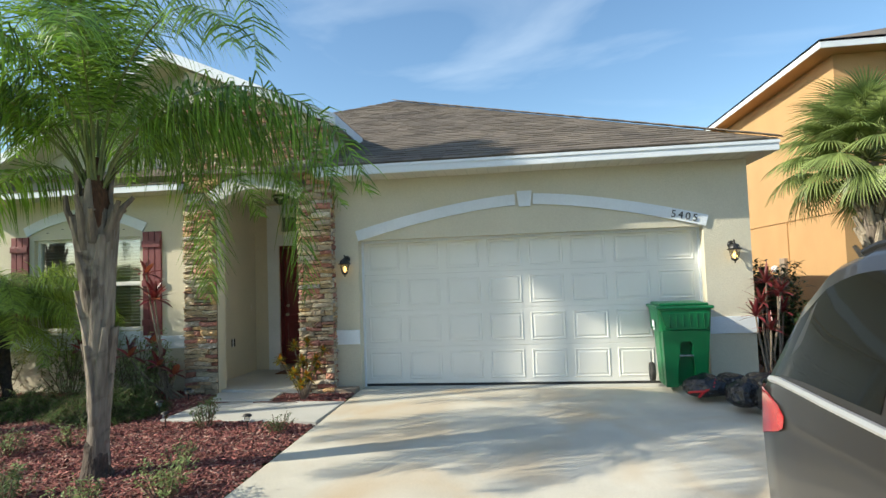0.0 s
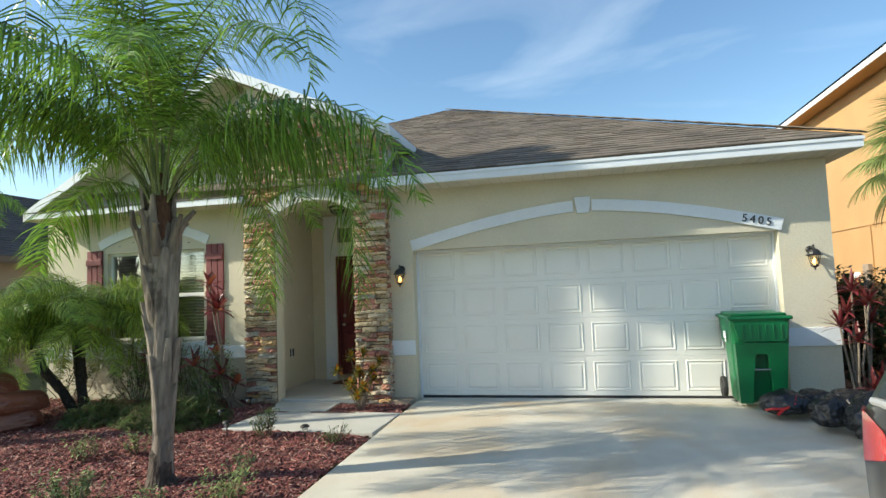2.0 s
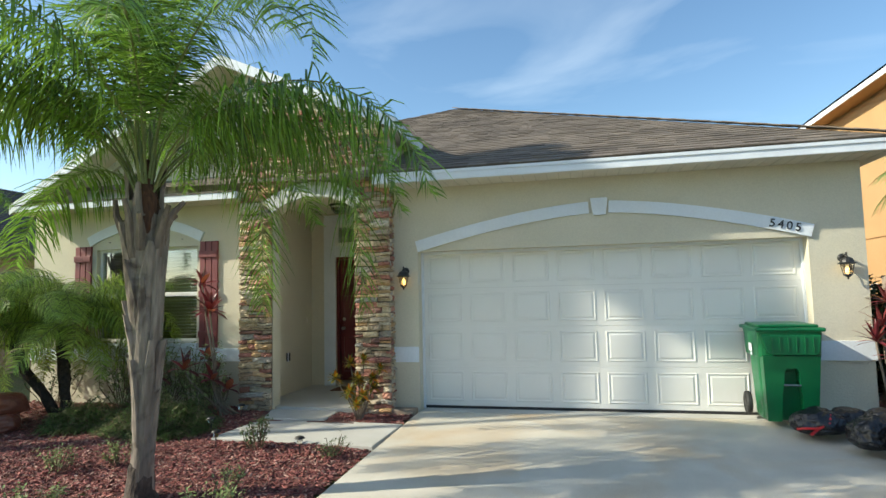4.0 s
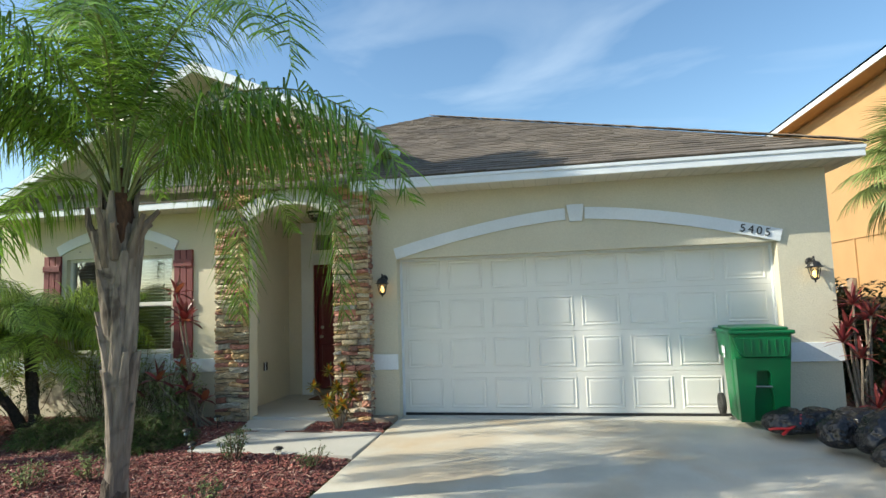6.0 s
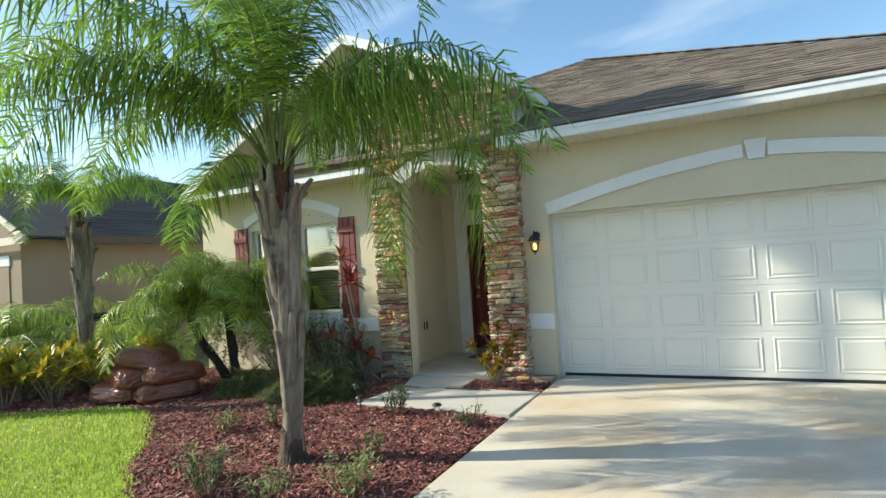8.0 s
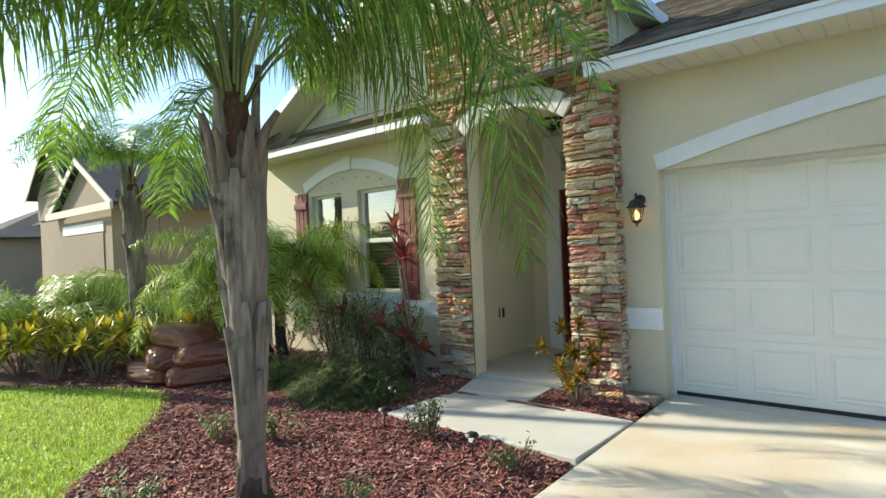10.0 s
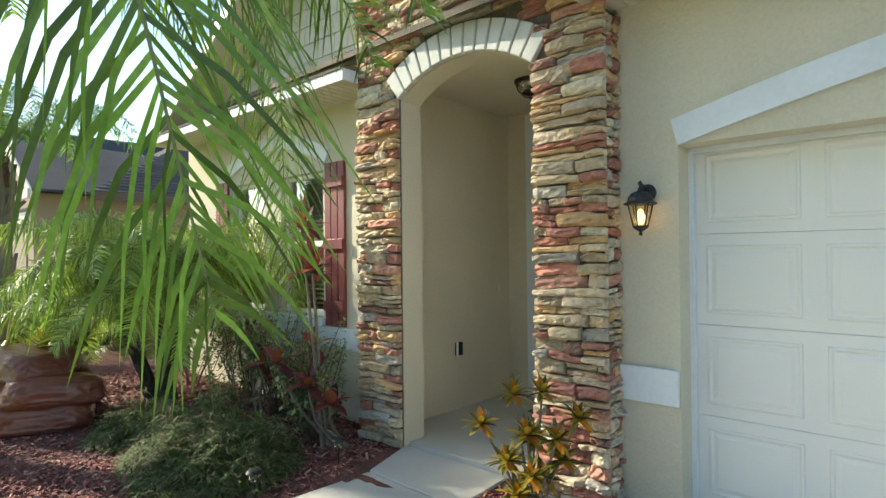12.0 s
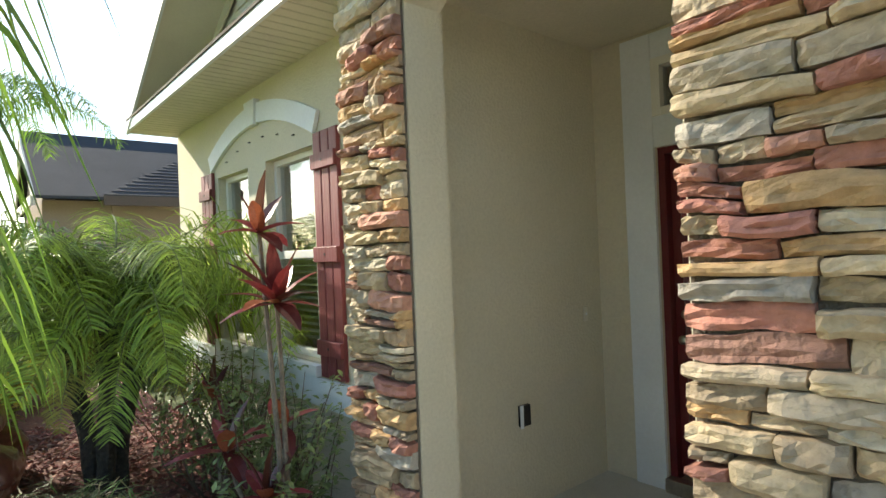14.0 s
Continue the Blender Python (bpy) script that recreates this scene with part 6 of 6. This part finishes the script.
# added out of view: its narrow column shades the left part of the garage door
pine(-14.62, 3.96, 12.6, 8.2, 0.14, 0.15, 230, 1, "unseen slender conifer added to shade the left of the garage door", "pines", knee=0.9, leaves=120, reach=0.13, wide=0.05)
# added out of view: its small crown shades the upper part of the door
pine(-12.95, 3.96, 11.35, 10.18, 0.52, 0.56, 130, 3, "unseen small-crowned pine added to shade the top of the garage door", "pines", knee=0.0, leaves=110, reach=0.14, wide=0.05)
p0 = pine(-14.0, -22.0, 12.0, 4.5, 1.6, 2.6, 120, 2, "pine across the street", "street pines")
for x, y, r in ((-5.5, -24.5, 70), (2.5, -21.0, 160), (9.5, -25.0, 250), (-22.0, -23.0, 300)):
    copy_thing(p0, pose(x, y, gz(y) - 0.1, 0, 0, r))
rh = thing("street_house", "plain beige house across the street", "house", (-9, -27, -0.25))
part("wall", boxes((-6, 24, -9, 0, 0, 2.8)), M_BEIGE2, rh)
bm = bmesh.new()
roof_plane(bm, [(-6.5, 0.5, 2.8), (24.5, 0.5, 2.8), (20, -4.5, 5.2), (-2, -4.5, 5.2)])
roof_plane(bm, [(-6.5, -9.5, 2.8), (24.5, -9.5, 2.8), (20, -4.5, 5.2), (-2, -4.5, 5.2)])
part("roof", bm, M_SHINGLE_G, rh)

# ---- bed, lawn ----
EDGE = ((-30.0, 4.6), (-14.0, 5.0), (-10.5, 5.05), (-9.3, 5.3), (-8.3, 5.85), (-7.4, 6.2), (-6.9, 6.18), (-6.16, 5.80), (-5.39, 5.16), (-4.91, 4.68), (-4.06, 4.05), (-3.3, 3.2), (-2.09, 1.6), (0, 1.0))


def lawn_edge(x):
    for (xa, ya), (xb, yb) in zip(EDGE, EDGE[1:]):
        if xa <= x <= xb:
            return ya + (yb - ya) * (x - xa) / (xb - xa)
    return -10


def walk_here(x, y, m=0.0):
    a = -4.11 - m < x < -2.08 and 6.97 + 0.045 * (x + 2.1) * -1 - 0.05 - m < y < 8.04 + m
    b = -4.26 - m < x < -3.2 + m and 8.0 < y < 8.7
    c = -4.6 < x < -2.5 and y > 8.56
    return a or b or c


def sheet(name, x0, x1, y0, y1, step, keep, height, material):
    nx, ny = int((x1 - x0) / step), int((y1 - y0) / step)
    vs, fs, idx = [], [], {}
    for i in range(nx + 1):
        for j in range(ny + 1):
            x, y = x0 + i * step, y0 + j * step
            idx[i, j] = len(vs)
            vs.append((x, y, height(x, y)))
    for i in range(nx):
        for j in range(ny):
            if keep(x0 + (i + 0.5) * step, y0 + (j + 0.5) * step):
                fs.append((idx[i, j], idx[i + 1, j], idx[i + 1, j + 1], idx[i, j + 1]))
    return raw(name, vs, fs, material, smooth=True)


def bed_z(x, y):
    near = min(1.0, max(0.0, (-2.10 - x) / 0.25)) if y < 8.0 else 0.4
    return gz(y) - 0.035 + 0.03 * near + 0.022 * near * noise.noise((x * 1.7, y * 1.7, 0)) + 0.010 * noise.noise((x * 7, y * 7, 3))


structure(sheet("mulch_bed", -13.0, -2.092, 1.4, 8.84, 0.062, lambda x, y: y > lawn_edge(x) - 0.1 and not (-4.0 < x < -2.2 and 7.12 < y < 7.9), bed_z, M_BED), "red bark mulch bed before the house", "flower bed")
structure(sheet("mulch_bed_east", 3.37, 6.3, 3.0, 12.6, 0.15, lambda x, y: not (x < 3.45 and y > 8.7), lambda x, y: gz(y) - 0.02 + 0.03 * noise.noise((x * 2, y * 2, 5)), M_BED), "mulch strip beside the driveway", "flower bed")
M_TURF = mat("turf", (0.27, 0.38, 0.06), (0.34, 0.38, 0.08), 4, 0.9, bump=0.6, bump_scale=90, fine=0.3)


def lawn_z(x, y):
    return gz(y) - 0.01 + 0.03 * noise.noise((x * 0.9, y * 0.9, 7))


structure(sheet("lawn", -26.0, -2.1, -6.0, 6.4, 0.25, lambda x, y: y < lawn_edge(x) + 0.05, lawn_z, M_TURF), "bright green lawn", "lawn")

M_GRASS = mat("grass_blades", (0.38, 0.52, 0.07), (0.46, 0.55, 0.12), 1.2, 0.5, fine=0.2, per="island", per_amt=0.35, trans=0.35)
rg = random.Random(77)
vs, fs = [], []
while len(fs) < 90000:
    x, y = rg.uniform(-12.0, -3.6), rg.uniform(2.2, 6.4)
    e = lawn_edge(x)
    if y > e + rg.uniform(-0.12, 0.06):
        continue
    z = lawn_z(x, y) - 0.005
    a, h, ln = rg.uniform(0, 6.28), rg.uniform(0.03, 0.065), rg.uniform(0.01, 0.045)
    w = rg.uniform(0.003, 0.0055)
    dx, dy = math.cos(a), math.sin(a)
    b = len(vs)
    vs += [(x - dy * w, y + dx * w, z), (x + dy * w, y - dx * w, z), (x + dx * ln * 0.5 - dy * w, y + dy * ln * 0.5 + dx * w, z + h * 0.75),
           (x + dx * ln * 0.5 + dy * w, y + dy * ln * 0.5 - dx * w, z + h * 0.75), (x + dx * ln * 1.3, y + dy * ln * 1.3, z + h)]
    fs += [(b, b + 1, b + 3, b + 2), (b + 2, b + 3, b + 4)]
tagged(raw("grass", vs, fs, M_GRASS), "short bright green lawn grass blades", "grass", kind="stuff")

M_CHIP = mat("bark_chip", (0.20, 0.065, 0.05), (0.13, 0.045, 0.035), 10, 0.85, bump=0.5, bump_scale=60, fine=0.3, per="island", per_amt=0.45,
             sub=[(0.29, 0.090, 0.078), (0.21, 0.066, 0.060), (0.35, 0.14, 0.115), (0.15, 0.056, 0.05), (0.42, 0.26, 0.21), (0.25, 0.080, 0.072)])
vs, fs = [], []
count = 0
while count < 24000:
    x, y = rg.uniform(-9.5, -2.12), rg.uniform(3.3, 8.8)
    if rg.random() > (1.0 if x > -6.0 else 0.45):
        continue
    if y < lawn_edge(x) - 0.04 or walk_here(x, y, 0.01) or (y > LY - 0.02):
        continue
    if -4.7 < x < -2.44 and y > 8.52:
        continue
    z = bed_z(x, y) + rg.uniform(0.0, 0.014)
    l, w, h = rg.uniform(0.012, 0.036), rg.uniform(0.005, 0.012), rg.uniform(0.002, 0.005)
    m = Euler((rg.gauss(0, 0.35), rg.gauss(0, 0.35), rg.uniform(0, 6.28))).to_matrix()
    b = len(vs)
    k1, k2 = rg.uniform(0.5, 1.0), rg.uniform(0.5, 1.0)
    for cx, cy, cz in ((-l, -w * k1, -h), (l, -w * k2, -h), (l * k1, w, -h), (-l, w * k2, -h), (-l, -w * k1, h), (l, -w * k2, h), (l * k1, w, h), (-l, w * k2, h)):
        q = m @ Vector((cx, cy, cz))
        vs.append((x + q.x, y + q.y, z + q.z))
    fs += [(b + 4, b + 5, b + 6, b + 7), (b, b + 1, b + 5, b + 4), (b + 1, b + 2, b + 6, b + 5), (b + 2, b + 3, b + 7, b + 6), (b + 3, b, b + 4, b + 7)]
    count += 1
tagged(raw("mulch_chips", vs, fs, M_CHIP), "loose red-brown bark mulch chips", "mulch", kind="stuff")

# ---- pieces of walls and roofs ----
def stone_data(x0, x1, z0, z1, depth, rg, lift=0.0):
    """One rough ledge stone with its face towards -y; verts and faces."""
    nx, nz = 6, 4
    ph = rg.uniform(0, 50)
    vs, fs = [], []
    skew = rg.uniform(-0.14, 0.14) * (z1 - z0)
    bow = rg.uniform(-0.002, 0.007)
    tl, tr = rg.uniform(-0.017, 0.007), rg.uniform(-0.017, 0.007)
    for i in range(nx + 1):
        for j in range(nz + 1):
            u, v = i / nx, j / nz
            rim = i in (0, nx) or j in (0, nz)
            d = depth * (0.80 if rim else 1.0) + (rg.uniform(-0.006, 0.006) if rim else rg.uniform(-0.011, 0.009) + 0.018 * noise.noise((u * 2.2 + ph, v * 1.6, ph))) + lift
            if rim and (i in (0, nx)) and (j in (0, nz)):
                d = depth * 0.52 + lift
            zz = z0 + (z1 - z0) * (v if 0 < j < nz else (v + (0.0 if rg.random() > 0.5 else (0.05 if j == 0 else -0.05))))
            if j == nz:
                zz += tl * (1 - u) + tr * u
            xx = x0 + (x1 - x0) * u + (rg.uniform(-0.008, 0.008) if 0 < i < nx else (rg.uniform(0, 0.006) if i == 0 else rg.uniform(-0.006, 0)))
            zz += skew * (u - 0.5) + (bow * math.sin(math.pi * u) if j == nz else 0.0) + 0.016 * noise.noise((xx * 5.0, zz * 3.5, 4.2))
            vs.append((xx, -d, zz))
    idx = lambda i, j: i * (nz + 1) + j
    for i in range(nx):
        for j in range(nz):
            fs.append((idx(i, j), idx(i + 1, j), idx(i + 1, j + 1), idx(i, j + 1)))
    loop = [idx(i, 0) for i in range(nx + 1)] + [idx(nx, j) for j in range(1, nz + 1)] + [idx(i, nz) for i in range(nx - 1, -1, -1)] + [idx(0, j) for j in range(nz - 1, 0, -1)]
    b = len(vs)
    for k in loop:
        vs.append((vs[k][0], 0.0, vs[k][2]))
    for k in range(len(loop)):
        fs.append((loop[k], b + k, b + (k + 1) % len(loop), loop[(k + 1) % len(loop)]))
    return vs, fs


def courses(x0, x1, z0, z1, rg, wmin=0.10, wmax=0.40, hmin=0.032, hmax=0.090):
    z = z0
    while z < z1 - 0.015:
        h = min(rg.uniform(hmin, hmax), z1 - z)
        if z1 - z - h < 0.02:
            h = z1 - z
        x = x0
        while x < x1 - 0.01:
            w = rg.uniform(wmin, wmax)
            if x1 - x - w < 0.07:
                w = x1 - x
            if h > 0.07 and w < 0.30 and rg.random() < 0.30:
                yield x, x + w, z, z + h * 0.48
                yield x, x + w, z + h * 0.5, z + h
            else:
                yield x, x + w, z, z + h
            x += w
        z += h


entry = bpy.data.objects["wall_entry"]
veneer = structure(new("stone_veneer"), "stacked ledge-stone veneer in tan, grey and dusky red", "stone veneer")
# dark sheets behind the stones paint the shaded gaps of the dry stack
bm = boxes((-4.715, JL - 0.008, SY - 0.012, SY - 0.001, 0.0, 4.28), (JR + 0.01, -2.45, SY - 0.012, SY - 0.001, 0.0, rake(-2.46) - 0.18))
prism(bm, [(JL - 0.03, SPR)] + [(x, arc_z(x, 0.10)) for x, _ in arc] + [(JR + 0.01, SPR), (JR + 0.01, 3.7), (-3.9, 4.28), (JL - 0.03, 4.28)], SY - 0.011, SY - 0.002)
part("shade_backing", bm, M_GAP_SHADE, veneer, "recessed backing coloured as the shade between dry-laid stones")
bm = boxes((-2.455, -2.445, SY - 0.012, GY - 0.002, 0.0, 3.05))
part("shade_backing", bm, M_GAP_SHADE, veneer, "recessed backing coloured as the shade between dry-laid stones")
rg = random.Random(41)
for x0, x1 in ((JR - 0.005, -2.412), (-4.72, JL - 0.006)):
    for a, b, c, d in courses(x0, x1, 0.0, 2.82, rg):
        vs, fs = stone_data(a + 0.001, b - 0.002, c, d - 0.001, rg.uniform(0.024, 0.088), rg)
        raw("stone", [(x, y + SY - 0.010, z) for x, y, z in vs], fs, M_STONE, veneer)
for a, b, c, d in courses(SY - 0.006, GY, 0.0, 3.02, rg, 0.07, 0.13):
    vs, fs = stone_data(a, b - 0.003, c + 0.003, d - 0.003, rg.uniform(0.02, 0.045), rg)
    raw("stone", [(-2.445 - y, x, z) for x, y, z in vs], fs, M_STONE, veneer)
vs_all, fs_all = [], []
for a, b, c, d in courses(-4.72, -2.412, 2.82, 4.30, rg):
    m0 = (a + b) / 2
    if d > min(rake(a), rake(b)) - 0.17:
        continue
    if JL - 0.06 < m0 < JR + 0.03 and c < max(arc_z(a, 0.225), arc_z(b, 0.225)) - 0.02:
        continue
    vs, fs = stone_data(a + 0.001, b - 0.002, c, d - 0.001, rg.uniform(0.024, 0.088), rg)
    o = len(vs_all)
    vs_all += [(x, y + SY - 0.010, z) for x, y, z in vs]
    fs_all += [tuple(i + o for i in f) for f in fs]
tagged(raw("upper_stones", vs_all, fs_all, M_STONE_I, veneer), kind="stuff")

# shingles of the garage roof
rf = bpy.data.objects["roof"]
SLEN = math.hypot(PK[1] - EY, PK[2] - 3.24)
sy_, sz_ = (PK[1] - EY) / SLEN, (PK[2] - 3.24) / SLEN
rg = random.Random(17)
exposure_ = 0.142
n_tab = 0
vs_all, fs_all = [], []
rows_ = int(SLEN / exposure_)
for r in range(rows_):
    s0, s1 = r * exposure_ - (0.02 if r == 0 else 0), (r + 1) * exposure_ + 0.02
    u = s0 / SLEN
    xr = RE + (PK[0] - RE) * (s1 / SLEN)
    xl = max(-5.2, -9.0 + (PK[0] + 9.0) * u)
    if r < 3:
        xl = -2.54
    x = xl + rg.uniform(0, 0.2)
    while x < xr - 0.03:
        w = rg.uniform(0.16, 0.36)
        x1 = min(x + w, xr)
        th = rg.choice((0.008, 0.010, 0.016))
        cut = rg.uniform(-0.012, 0.012)
        pts = []
        for (xx, ss, hh) in ((x + 0.002, s0 + cut, th + 0.004), (x1 - 0.002, s0 + cut, th + 0.004), (x1 - 0.002, s1, 0.004), (x + 0.002, s1, 0.004),
                             (x + 0.002, s0 + cut, 0.001), (x1 - 0.002, s0 + cut, 0.001), (x1 - 0.002, s1, 0.001), (x + 0.002, s1, 0.001)):
            pts.append((xx, EY + ss * sy_ - hh * sz_, 3.24 + ss * sz_ + hh * sy_))
        f = [(0, 1, 2, 3), (4, 0, 3, 7), (1, 5, 6, 2), (4, 5, 1, 0)]
        if n_tab < 300:
            raw("shingle", pts, f, M_SHINGLE_P, rf)
            n_tab += 1
        else:
            o = len(vs_all)
            vs_all += pts
            fs_all += [tuple(i + o for i in q) for q in f]
        x = x1
tagged(raw("upper_shingles", vs_all, fs_all, M_SHINGLE, rf), kind="stuff")
# hip caps
bm = bmesh.new()
for k in range(44):
    u = k / 44
    p = Vector((RE, EY, 3.25)).lerp(Vector(PK), u)
    q = Vector((RE, EY, 3.25)).lerp(Vector(PK), u + 0.024)
    box(bm, -0.02, (q - p).length, -0.11, 0.11, 0.0, 0.012, m=Matrix.Translation(p + Vector((0, 0, 0.012 + 0.004 * (k % 2)))) @ (q - p).to_track_quat("X", "Z").to_matrix().to_4x4())
part("hip_cap", bm, M_SHINGLE, rf)
